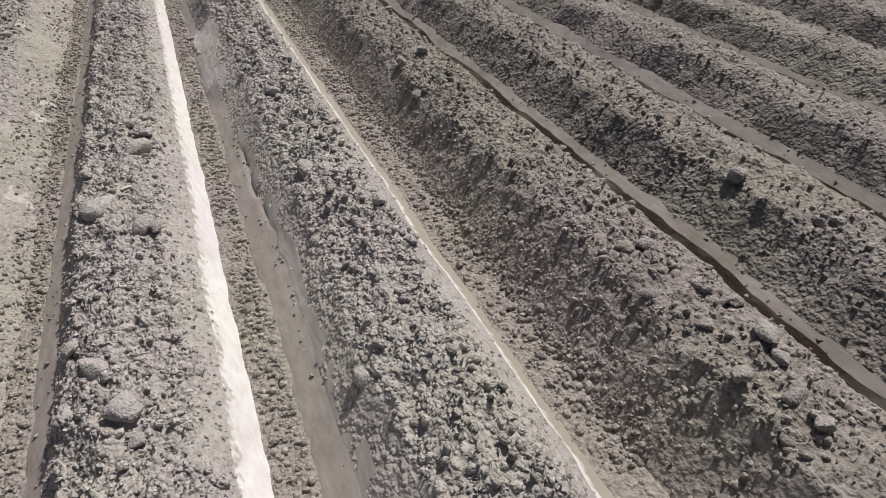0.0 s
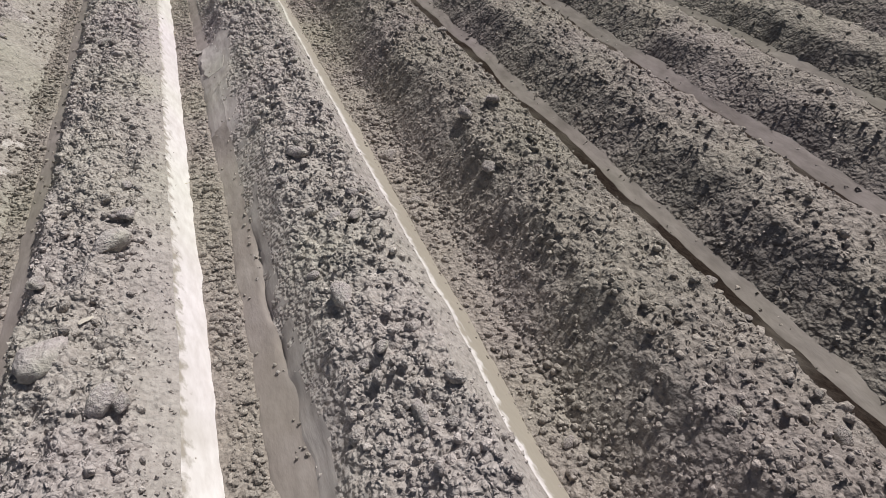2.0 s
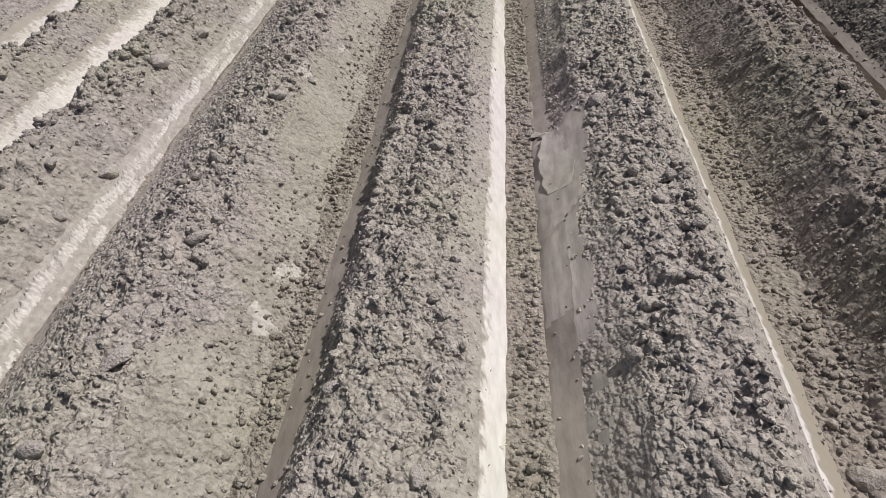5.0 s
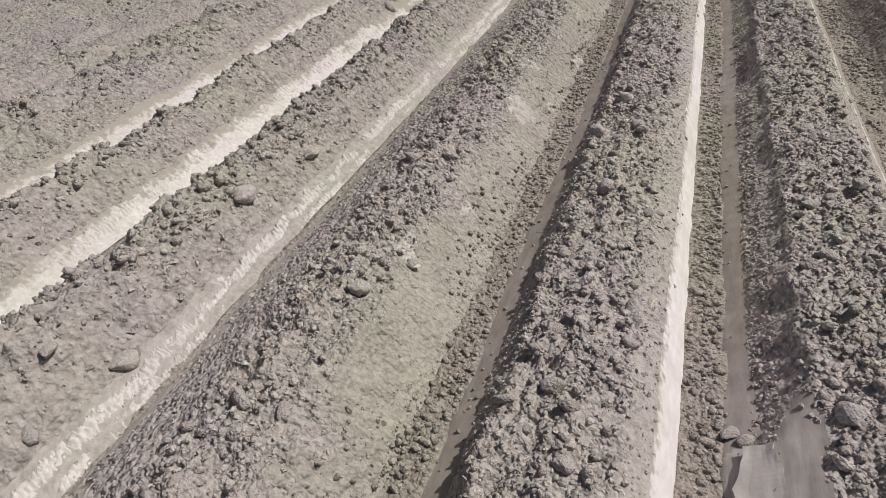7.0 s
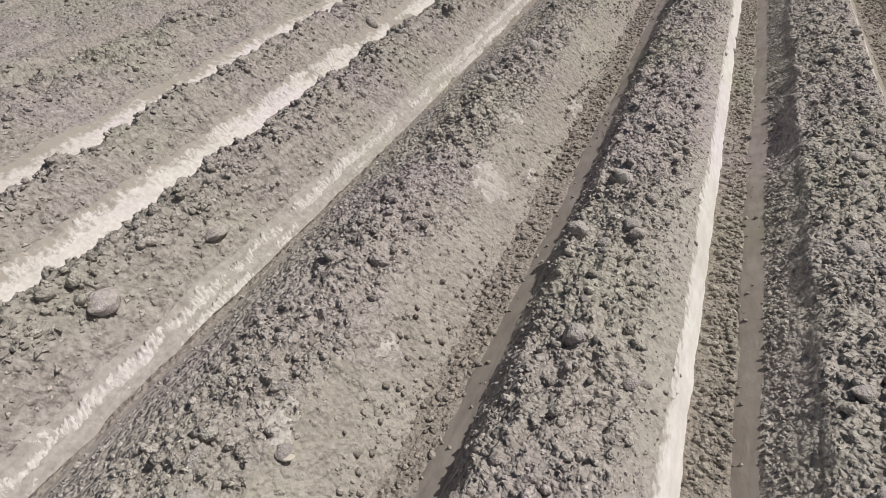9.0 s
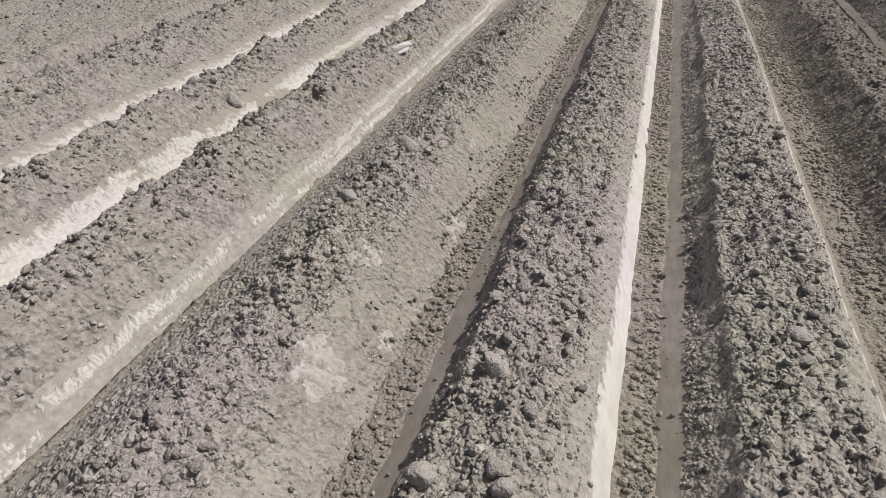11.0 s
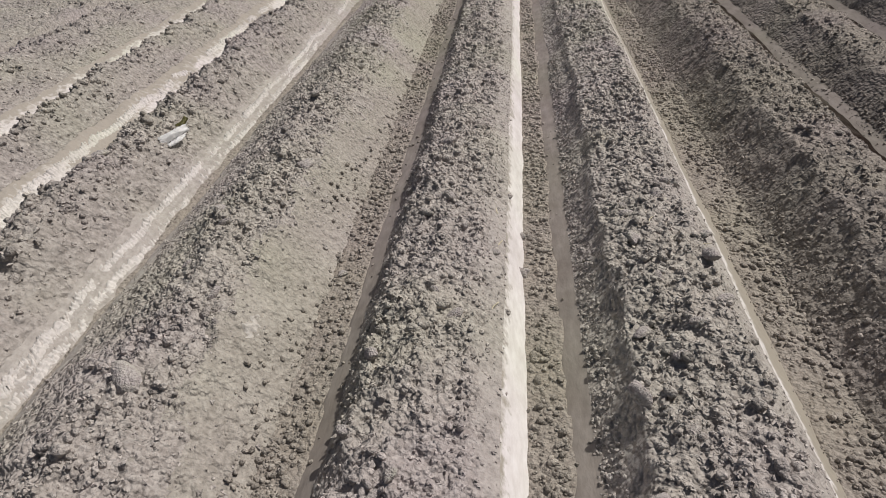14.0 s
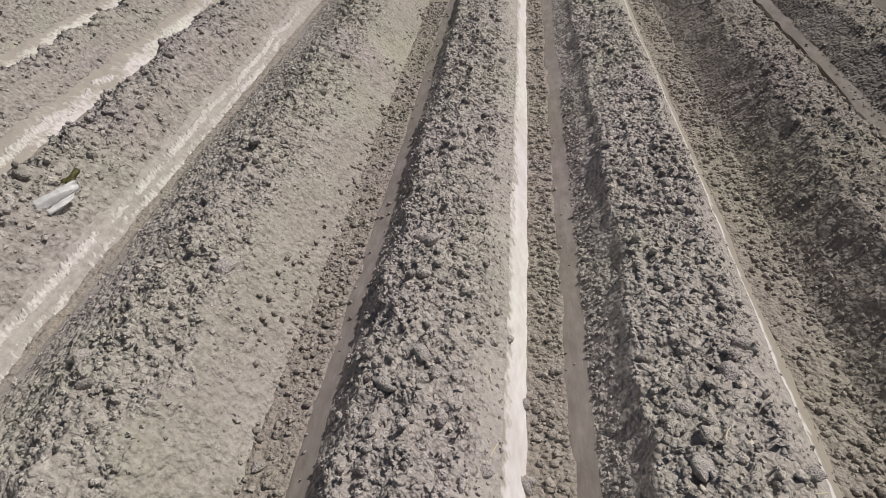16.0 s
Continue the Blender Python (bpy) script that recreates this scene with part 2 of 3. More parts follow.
def pressed_stretch(y):
    """The stretch where the left bank of the middle ridge lies open as one smooth plane."""
    return np.clip((y - 4.35) / 0.4, 0, 1) * np.clip((6.05 - y) / 0.12, 0, 1)


def slant(x, y):
    """y, carried along the slanting end of the pressed plane."""
    return y - 1.5 * np.clip(x - 0.1, 0, 0.25)


def smooth_bank(i, y):
    """How far the left bank of ridge i is pressed smooth (1) or crumbled (0)."""
    if i == 0:
        return np.maximum(pressed_stretch(y), np.clip((6.05 - y) / 0.25, 0, 1) * np.clip(0.6 + 0.7 * vnoise(y / 0.5, 0 * y + 8.2), 0, 1))
    return 0 * y


def ridge_z(i, x, y):
    """Height of ridge i at x, y (arrays)."""
    e = [edge(i, k, y) for k in range(6)]
    top = TOPS[i]
    flank = FLANKS.get(i, top - 0.055)
    xs = [e[0] - 0.03, e[0], e[1], e[2], (e[2] + e[3]) / 2, e[3], e[4], e[5], e[5] + 0.03]
    zs = [FLOOR_Z - 0.06, FLOOR_Z - 0.005, FLOOR_Z + 0.04, top - 0.055, top, top - 0.035, flank, FLOOR_Z - 0.005, FLOOR_Z - 0.06]
    if i == 0:
        zs[3], zs[4], zs[5] = zs[3] - 0.02, top - 0.01, top + 0.008
        xs[2] = xs[2] - 0.075 * pressed_stretch(slant(x, y))
    if i > 0:
        # the crest is highest along the bank, and the top falls away from it
        zs[3], zs[5] = top - 0.03, top - 0.045
    if i > 1:
        zs[2] = FLOOR_Z + (0.035 if i == 2 else 0.075)
    if i == -1:
        zs[3] += 0.008
    if i == -2:
        zs[2] = FLOOR_Z + 0.03
    if i > 0:
        xs[7:7], zs[7:7] = [e[4] + 0.085], [flank - 0.036]
    rough = [0, 0.002, 0.003, 0.05, 0.05, 0.04, 0.006, 0.0, 0]
    if i > 0:
        rough = [0, 0.004, 0.012, 0.04, 0.046, 0.042, 0.012, 0.01, 0.0, 0]
    if i > 1:
        rough = [0, 0.006, 0.010, 0.034, 0.044, 0.042, 0.012, 0.008, 0.0, 0]
    if i < -2:
        rough[3:6] = [0.075, 0.085, 0.07]
    if i == 0:
        rough[3] = 0.034
    if i <= -2:
        rough[6] = 0.03
    if i == -2:
        rough[7] = 0.014
    px, pz, pr = list(xs), list(zs), list(rough)
    if i == 0:
        # beyond the pressed plane: loose soil at the foot, then a short steep scarp under a lip
        s = np.clip((y - 6.1) / 0.25, 0, 1)
        mid = (xs[2] + xs[3]) / 2
        px[3:3] = [mid + s * (xs[2] + 0.052 + 0.012 * vnoise(y / 0.09, 0 * y + 3.3) - mid), xs[3] - 0.012]
        pz[3:3] = [(zs[2] + zs[3]) / 2 + s * (FLOOR_Z + 0.085 - (zs[2] + zs[3]) / 2), zs[3] - 0.012]
        pr[3:3] = [0.012, 0.014]
        pz[5] = zs[3] + s * 0.02
    z, r = np.full_like(x, FLOOR_Z - 0.06), np.zeros_like(x)
    for k in range(len(px) - 1):
        inside = (x >= px[k]) & (x <= px[k + 1])
        u = np.clip((x - px[k]) / np.maximum(px[k + 1] - px[k], 1e-4), 0, 1)
        z = np.where(inside, pz[k] + (pz[k + 1] - pz[k]) * u, z)
        r = np.where(inside, pr[k] + (pr[k + 1] - pr[k]) * u, r)
    # rounded edges, lumps, uneven height along the row
    bank = (x > xs[1]) & (x < xs[3] + 0.02 - 0.08 * np.clip((5.75 - y) / 0.5, 0, 1))
    r = np.where(bank, r * (1 - 0.85 * smooth_bank(i, slant(x, y))), r)
    on = np.clip((x - xs[2]) / 0.15, 0, 1) * np.clip((xs[6] - x) / 0.12, 0, 1)
    if i > 0:
        # small gullies down the bank
        b = np.clip((x - xs[2]) / np.maximum(xs[3] + 0.03 - xs[2], 0.02), 0, 1)
        z = z + 0.010 * np.sin(np.pi * b) * (vnoise(y / 0.05 + 7 * i, x / 0.16) + 0.8 * vnoise(y / 0.14 + 3 * i, x / 0.3))
    z = z + on * 0.016 * vnoise(y / 0.7 + 3 * i, 0 * y + 20.5 + i) + r * ((soft_relief if i < -2 else relief)(x + 3.1 * i, y) + 0.15)
    if i == 0:
        # grooves drawn along the pressed bank, and a crack at its foot
        g = (x > xs[2]) & (x < xs[3])
        z = z + np.where(g, smooth_bank(0, slant(x, y)) * (0.0016 * np.sin(x / 0.0085 + 3 * vnoise(y / 0.4, x / 0.05)) + 0.003 * vnoise(y / 0.16, x / 0.012)), 0)
        c = np.clip((y - 2.7) / 0.2, 0, 1) * np.clip((3.7 - y) / 0.2, 0, 1)
        # a broken edge across the pressed plane
        z = z - 0.02 * pressed_stretch(slant(x, y)) * (x < xs[3]) * np.exp(-((y - 5.28 - 1.1 * (x - 0.1) - 0.03 * vnoise(x / 0.03, y / 0.05)) / 0.016) ** 2)
        z = z - 0.02 * c * np.exp(-((x - xs[2] - 0.012 * vnoise(y / 0.12, 0 * y + 5)) / 0.009) ** 2)
    return z



for i in RIDGES:
    near = i in NEAR
    ys = rows_y(0.0165 if near else 0.022 if i in (-3, 2) else 0.03)
    step = 0.0155 if near else 0.019 if i in (-3, 2) else 0.027
    thing = None
    e = [edge(i, k, ys) for k in range(6)]
    lines = [e[0] - 0.03, e[0], e[1], e[4], e[5], e[5] + 0.03]
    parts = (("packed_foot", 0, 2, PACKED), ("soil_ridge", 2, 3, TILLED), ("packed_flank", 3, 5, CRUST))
    made = {}
    for pname, a, b, mat in parts:
        cols = [lines[a]]
        for k in range(a, b):
            width = float(np.mean(lines[k + 1] - lines[k]))
            n = max(2, int(round(width / step)))
            cols += [lines[k] + (lines[k + 1] - lines[k]) * (j / n) for j in range(1, n + 1)]
        yy = ys
        if pname == "packed_flank" and i in (-3, -4):
            yy = np.concatenate([[-8.0], np.arange(2.0, 17.0, 0.009), [20.0, 30.0, 70.0]])
            cols = [edge(i, 4, yy) + (edge(i, 5, yy) - edge(i, 4, yy)) * (j / 9) for j in range(10)] + [edge(i, 5, yy) + 0.03]
        if pname == "packed_flank" and i > 0:
            yy = ys[::2]
            cols = [edge(i, 4, yy) + (edge(i, 5, yy) - edge(i, 4, yy)) * (j / 5) for j in range(6)] + [edge(i, 5, yy) + 0.03]
        X = np.stack(cols, 1)
        Y = np.repeat(yy[:, None], X.shape[1], 1)
        Z = ridge_z(i, X, Y)
        if i > 1 and mat is PACKED:
            mat = RIGHT_PACKED
        if pname == "packed_foot" and i != 0:
            yy = ys[::2]
            cols = [edge(i, 0, yy) - 0.03] + [edge(i, 0, yy) + (edge(i, 1, yy) - edge(i, 0, yy)) * (j / 6) for j in range(7)]
            X = np.stack(cols, 1)
            Y = np.repeat(yy[:, None], X.shape[1], 1)
            Z = ridge_z(i, X, Y)
        if i < -1 and pname == "packed_foot":
            mat = TROUGH if i == -2 else DUST
        # the right-hand ridges take the tilled soil that is coloured darker for shade
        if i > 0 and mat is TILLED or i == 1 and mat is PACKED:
            mat = SHADED_TILLED
        made[pname] = sheet(pname, X, Y, Z, mat, pname == "packed_flank", {-4: 9.6}.get(i, 0))
    ridge = made["soil_ridge"]
    if i == -2:
        made["packed_flank"].data.materials[0] = SLOPE
        for me, other in ((made["packed_flank"].data, TILLED), (ridge.data, SLOPE)):
            # the dusty slope begins along a ragged line
            me.materials.append(other)
            c = np.empty(len(me.polygons) * 3)
            me.polygons.foreach_get("center", c)
            c = c.reshape(-1, 3)
            dusty = c[:, 0] > edge(i, 4, c[:, 1]) + 0.02 + 0.09 * vnoise(c[:, 1] / 0.28, c[:, 0] / 0.2) + 0.05 * vnoise(c[:, 1] / 0.07, c[:, 0] / 0.06)
            me.polygons.foreach_set("material_index", (dusty == (other is SLOPE)).astype(np.int32))
    if i in (-3, -4, -5):
        ridge.data.materials[0] = TRODDEN
        made["packed_flank"].data.materials[0] = TROUGH if i == -3 else WORN
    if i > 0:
        made["packed_flank"].data.materials[0] = DARK_EDGE
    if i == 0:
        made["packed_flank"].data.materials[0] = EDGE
    if i in (-1, 0):
        # dust lies smooth on the shoulder above the packed flank
        me = ridge.data
        c = np.empty(len(me.polygons) * 3)
        me.polygons.foreach_get("center", c)
        c = c.reshape(-1, 3)
        dusty = c[:, 0] > edge(i, 3, c[:, 1]) + 0.02 + 0.05 * vnoise(c[:, 1] / 0.09, c[:, 0] / 0.05) + 0.02 * vnoise(c[:, 1] / 0.03, c[:, 0] / 0.03)
        me.materials.append(DUST)
        me.polygons.foreach_set("material_index", dusty.astype(np.int32))
    if i == 0:
        # where the plough pressed the left bank smooth
        me = ridge.data
        me.materials.append(PRESSED)
        c = np.empty(len(me.polygons) * 3)
        me.polygons.foreach_get("center", c)
        c = c.reshape(-1, 3)
        pressed = (c[:, 0] < edge(0, 2, c[:, 1]) - 0.01 - 0.08 * np.clip((5.75 - c[:, 1]) / 0.5, 0, 1) + 0.02 * vnoise(c[:, 1] / 0.1, c[:, 0] / 0.1)) & (smooth_bank(0, slant(c[:, 0], c[:, 1])) + 0.35 * vnoise(c[:, 1] / 0.07, c[:, 0] / 0.04) > 0.5)
        me.polygons.foreach_set("material_index", (dusty + 2 * pressed).astype(np.int32))
        foot = made["packed_foot"].data
        foot.materials.append(PRESSED)
        c = np.empty(len(foot.polygons) * 3)
        foot.polygons.foreach_get("center", c)
        c = c.reshape(-1, 3)
        open_ = pressed_stretch(slant(c[:, 0], c[:, 1]) + 0.06 * vnoise(c[:, 0] / 0.05, c[:, 1] / 0.08)) > 0.3
        open_ &= c[:, 1] > 4.7 + 0.4 * c[:, 0]
        foot.polygons.foreach_set("material_index", open_.astype(np.int32))
    made["packed_foot"].parent = made["packed_flank"].parent = ridge
    tagged(made["packed_foot"], "smooth pressed grey-brown soil along the foot of the ridge")
    tagged(made["packed_flank"], "dark crumbling edge of the ridge" if i > 0 else "dusty pale sloping side of the ridge" if i == -2 else
           "pale torn crust pressed by the plough" if i < -2 else "pale smooth crust pressed by the plough")
    tagged(ridge, "long ridge of grey-brown tilled soil with a lumpy top" if i > 0 else "long ridge of dry grey tilled soil with a cloddy top", "soil ridge", "parallel ridges of the ploughed field", "structure")

# ---- the ground: furrow floors, the flat field beside the ridges, and the plain to the horizon ----
FAR_LEFT = -4.75


def ground_z(x, y):
    z = np.full_like(x, FLOOR_Z) + 0.012 * (relief(x + 40, y) + 0.1)
    bank = np.clip((FAR_LEFT + 0.02 - x) / 0.22, 0, 1)
    z = z + bank * (0.205 + 0.055 * soft_relief(x + 71, y) + 0.02 * vnoise(x / 0.8, y / 1.3))
    far = np.clip((x - 6.15) / 0.4, 0, 1)
    z = z + far * (0.2 + 0.03 * relief(x, y))
    # beneath a ridge the sheet dips out of sight
    for i in RIDGES:
        a, b = edge(i, 0, y) + 0.02, edge(i, 5, y) - 0.02
        z = z - 0.12 * np.clip((x - a) / 0.03, 0, 1) * np.clip((b - x) / 0.03, 0, 1)
    return z


xs = [-600, -200, -70, -30, -18, -13]
xs += list(np.arange(-10, -6, 0.06)) + list(np.arange(-6, FAR_LEFT - 0.3, 0.04)) + list(np.arange(FAR_LEFT - 0.3, FAR_LEFT + 0.2, 0.015))
order = sorted(RIDGES)
for a, b in zip(order, order[1:] + [None]):
    lo, hi = RIDGES[a][5], RIDGES[b][0] if b is not None else 7.6
    n = int((hi - lo + 0.12) / (0.016 if a in (-2, -1, 0) else 0.03))
    xs += [RIDGES[a][0] + 0.1] + list(np.linspace(lo - 0.06, hi + 0.06, n))
xs += [8, 9, 11, 14, 20, 40, 100, 250, 600]
xs = np.array(sorted(xs))
ys = np.concatenate([[-600, -200, -60, -25, -12], rows_y(0.06), [80, 100, 140, 220, 400, 700]])
X, Y = np.meshgrid(xs, ys)
ground = sheet("ground", X, Y, ground_z(X, Y), FLOOR)
c = np.empty(len(ground.data.polygons) * 3)
ground.data.polygons.foreach_get("center", c)
ground.data.materials.append(TRODDEN)
ground.data.polygons.foreach_set("material_index", (c[::3] < FAR_LEFT + 0.1 * vnoise(c[1::3] / 0.3, 0 * c[1::3])).astype(np.int32))
tagged(ground, "dry grey-brown ploughed ground with furrows between ridges", "ground", kind="structure")


def height(x, y):
    """Height of the surface at points x, y."""
    z = ground_z(x, y)
    for i in RIDGES:
        z = np.maximum(z, ridge_z(i, x, y))
    return z


# ---- clods ----


def clod_mesh(seed, level, squash=0.75, sharp=0.25, rag=0.0):
    """A lump of dry soil: a broken, flattened, uneven block."""
    r = random.Random(seed)
    bm = bmesh.new()
    bmesh.ops.create_icosphere(bm, subdivisions=level, radius=0.5)
    planes = [(Vector((r.gauss(0, 1), r.gauss(0, 1), r.gauss(0, 1))).normalized(), r.uniform(0.22, 0.42)) for _ in range(11)]
    off = Vector((r.uniform(0, 50), r.uniform(0, 50), 0))
    sx, sy = r.uniform(0.95, 1.35), r.uniform(0.75, 1.0)
    for v in bm.verts:
        p = v.co * (1 + 0.35 * noise.noise(v.co * 2.2 + off))
        for nrm, d in planes:
            over = p.dot(nrm) - d
            if over > 0:
                p -= nrm * over * (0.55 + sharp)
        p *= 1 + 0.12 * noise.noise(p * 6 + off) + 0.08 * noise.noise(p * 13 + off)
        p *= 1 + r.uniform(-rag, rag)
        v.co = Vector((p.x * sx, p.y * sy, p.z * squash)) * 1.12
    me = bpy.data.meshes.new("soil_clod")
    bm.to_mesh(me)
    bm.free()
    for p in me.polygons:
        p.use_smooth = True
    me.set_sharp_from_angle(angle=radians(48 if level > 1 else 20))
    return me


def scatter(name, x, y, size, templates, material, label, sink=0.02):
    """Many small crumbs as one object of stuff."""
    z = height(x, y)
    n = len(x)
    co_all, f_all, base = [], [], 0
    pick = rng.integers(0, len(templates), n)
    for k, me in enumerate(templates):
        idx = np.nonzero(pick == k)[0]
        if not len(idx):
            continue
        v = np.empty(len(me.vertices) * 3, np.float32)
        me.vertices.foreach_get("co", v)
        v = v.reshape(-1, 3)
        f = np.empty(len(me.polygons) * 3, np.int32)
        me.polygons.foreach_get("vertices", f)
        f = f.reshape(-1, 3)
        a, b = rng.uniform(0, 2 * np.pi, len(idx)), rng.normal(0, 0.45, len(idx))
        ca, sa, cb, sb = np.cos(a), np.sin(a), np.cos(b), np.sin(b)
        px = v[None, :, 0] * cb[:, None] + v[None, :, 2] * sb[:, None]
        pz = -v[None, :, 0] * sb[:, None] + v[None, :, 2] * cb[:, None]
        py = np.repeat(v[None, :, 1], len(idx), 0)
        s = size[idx][:, None]
        stretch = rng.uniform(0.8, 1.25, (len(idx), 1))
        wx, wy = (px * ca[:, None] - py * sa[:, None]) * s * stretch, (px * sa[:, None] + py * ca[:, None]) * s
        co = np.stack([wx + x[idx][:, None], wy + y[idx][:, None], pz * s + (z[idx] + size[idx] * sink)[:, None]], -1)
        co_all.append(co.reshape(-1, 3))
        f_all.append((f[None] + (np.arange(len(idx)) * len(v))[:, None, None] + base).reshape(-1, 3))
        base += len(idx) * len(v)
    me = bpy.data.meshes.new(name)
    fill(me, np.concatenate(co_all), np.concatenate(f_all), templates is SMALL)
    me.materials.append(material)
    return tagged(new(name, me), label, "soil crumbs", kind="stuff")


SMALL = [clod_mesh(k, 1, 0.72, 0.1, 0.13) for k in range(16)]
MIDDLE = [clod_mesh(20 + k, 2) for k in range(8)]
for me in SMALL + MIDDLE:
    me.materials.append(CRUMB)


def spread(n, x0, x1, y0, y1, smallest, largest, power=2.2, ridge=None, thin=0.035, drift=0.32):
    """n places in a stretch, with sizes of which most are small, gathered in drifts."""
    x, y = rng.uniform(x0, x1, n * 2), rng.uniform(y0, y1, n * 2)
    keep = rng.random(n * 2) < 0.55 + drift * vnoise(x / 0.3, y / 0.45)
    x, y = x[keep][:n], y[keep][:n]
    if ridge is not None:
        # follow the ridge, and thin out past the edges of its top
        past = np.maximum(0, np.maximum(x - RIDGES[ridge][3], RIDGES[ridge][2] - x))
        keep = rng.random(len(x)) < np.exp(-past / (0.01 if ridge > 0 else thin))
        x, y = x[keep], y[keep]
        if ridge == 0:
            # nothing loose hangs over the pressed bank
            keep = (y > 6.05) | (x > RIDGES[0][2] + 0.015)
            x, y = x[keep], y[keep]
        x = x + DRIFT.get(ridge, 0) * np.clip(y - 6.5, -7, 14)
    s = smallest + (largest - smallest) * rng.random(len(x)) ** power
    return x, y, s


def grains(seed):
    """The smallest crumb: an uneven eight-sided lump."""
    r = random.Random(seed)
    bm = bmesh.new()
    tips = [bm.verts.new([c * r.uniform(0.36, 0.6) + r.uniform(-0.1, 0.1) for c in v]) for v in ((1, 0, 0), (0, 1, 0), (-1, 0, 0), (0, -1, 0), (0, 0, 0.8), (0, 0, -0.7))]
    for a in range(4):
        b = (a + 1) % 4
        bm.faces.new((tips[a], tips[b], tips[4]))
        bm.faces.new((tips[b], tips[a], tips[5]))
    me = bpy.data.meshes.new("grain")
    bm.to_mesh(me)
    bm.free()
    return me


TINY = [grains(k) for k in range(8)]


def join(*sets):
    return [np.concatenate(c) for c in zip(*sets)]


for i in RIDGES:
    r = RIDGES[i]
    near = i in NEAR
    start = 4.0 if i < -2 else 1.8 if i == -2 else 0.3
    n = 3000 if near else {-3: 2000, 2: 1500, 3: 900, -4: 1000}.get(i, 450)
    stuff = SHADED_CRUMB if i > 0 else CRUMB
    what = "small grey-brown moist soil crumbs strewn over a ridge" if i > 0 else "small dry grey soil crumbs strewn over a ridge"
    # lumps on the top, finer crumbs on the top, the banks and the shoulder
    scatter("soil_crumbs", *join(spread(int(n * 1.2), r[2] - 0.05, r[3] + 0.12, start, 15.0, 0.013, 0.044, 2.0, i),
                                 spread(n // 3, r[2] - 0.02, r[3] + 0.06, 15, 21, 0.02, 0.05, 2.2, i),
                                 spread(n // 3 if i >= 0 else n // 6, r[1] - 0.025 if i == 0 else r[1] + 0.03, 0.165 if i == 0 else r[2], 6.2 if i == 0 else 0.6, 14, 0.012, 0.034, 2)), SMALL, stuff, what)
    scatter("soil_lumps", *spread(n // 12 + 30 if i <= 0 else n // 30, r[2] - 0.03, r[3] + 0.06, 0.6, 15, 0.035, 0.065, 2, i), SMALL, stuff, "fist-sized grey soil lumps strewn over a ridge", 0.04)
    if i < -2:
        scatter("soil_lumps", *spread(1000, r[2] - 0.1, r[3] + 0.04, 3, 16, 0.022, 0.075, 2.6, i, drift=0.7), SMALL, stuff, "grey soil lumps gathered in drifts on a ridge", 0.05)
    sets = [spread(int(n * (4.6 if i > -3 else 2.6)), r[2] - 0.06, r[3] + 0.14, start, 15.0, 0.008, 0.025, 1.5, i), spread(n if i == -1 else n // 2, r[3], r[4] + (0.22 if i == -2 else 0.0), 0.6, 15, 0.005, 0.02, 2, i, 9.0),
            spread(n // 2, r[2] - 0.04, r[3] + 0.05, 15, 21, 0.012, 0.03, 1.6, i)]
    if i < -2:
        sets.append(spread(1500, r[3], r[4] - 0.01, 2, 16, 0.012, 0.045, 2.2, i, 9.0))
    x2, y2, s2 = spread(n, r[0] if i == 1 else r[1] + (0.01 if i else -0.035), r[2] if i else 0.165, 0.6, 14, 0.007, 0.026, 2)
    if i == 0:
        keep = (y2 > 6.0) | (rng.random(len(y2)) < 0.04)
        x2, y2, s2 = x2[keep], y2[keep], s2[keep]
    if i > 1 or i < -1:
        fx, fy, fs = spread(900 if i in (-2, 2) else 600, r[0] + 0.02, r[1] + 0.05, 1 if i > 0 else 3, 15, 0.009, 0.034, 2)
        keep = rng.random(len(fx)) < ((fx - r[0]) / (r[1] - r[0])) ** (1.3 if i > 0 else 0.7)
        sets.append((fx[keep] + DRIFT.get(i, 0) * np.clip(fy[keep] - 6.5, -7, 14), fy[keep], fs[keep]))
    if i == -2:
        # crumbs that rolled on to the slope from above
        fx, fy, fs = spread(2600, r[3], r[5], 1, 15, 0.008, 0.03, 2)
        keep = rng.random(len(fx)) < 0.08 + 0.9 * np.exp(-np.maximum(0, fx - r[4] - 0.02 - 0.1 * vnoise(fy / 0.28, fx / 0.2)) / 0.05)
        sets.append((fx[keep], fy[keep], fs[keep]))
    scatter("fine_soil_crumbs", *join(*sets, (x2, y2, s2)), TINY, stuff, what)
    # the furrow to the right of the ridge
    if i in (-2, -1, 0):
        lo, hi = r[5] - (0.05 if i == -2 else 0.0), RIDGES[i + 1][0] + (0.04 if i == 0 else 0.0)
        stuff = SHADED_CRUMB if i == 0 else FURROW_CRUMB
        what = "small soil crumbs lying on the furrow floor"
        if i == -2:
            # the edge of the crumbs runs unevenly up the slope
            fx, fy, fs = spread(1500, lo - 0.15, lo + 0.03, 0.9, 16.5, 0.010, 0.034, 2.0)
            keep = fx > lo - 0.055 + 0.10 * vnoise(fy / 0.35, 0 * fy + 4) + 0.05 * vnoise(fy / 0.06, fx / 0.05)
            scatter("slope_crumbs", fx[keep], fy[keep], fs[keep], SMALL, stuff, "small soil crumbs lying low on a dusty slope", 0.2)
        if i == -2:
            fx, fy, fs = spread(260, RIDGES[-1][0] - 0.01, RIDGES[-1][1] + 0.02, 0.9, 16, 0.009, 0.026, 2)
            scatter("strip_crumbs", fx, fy, fs, SMALL, stuff, "few soil crumbs lying on smooth pressed soil", 0.2)
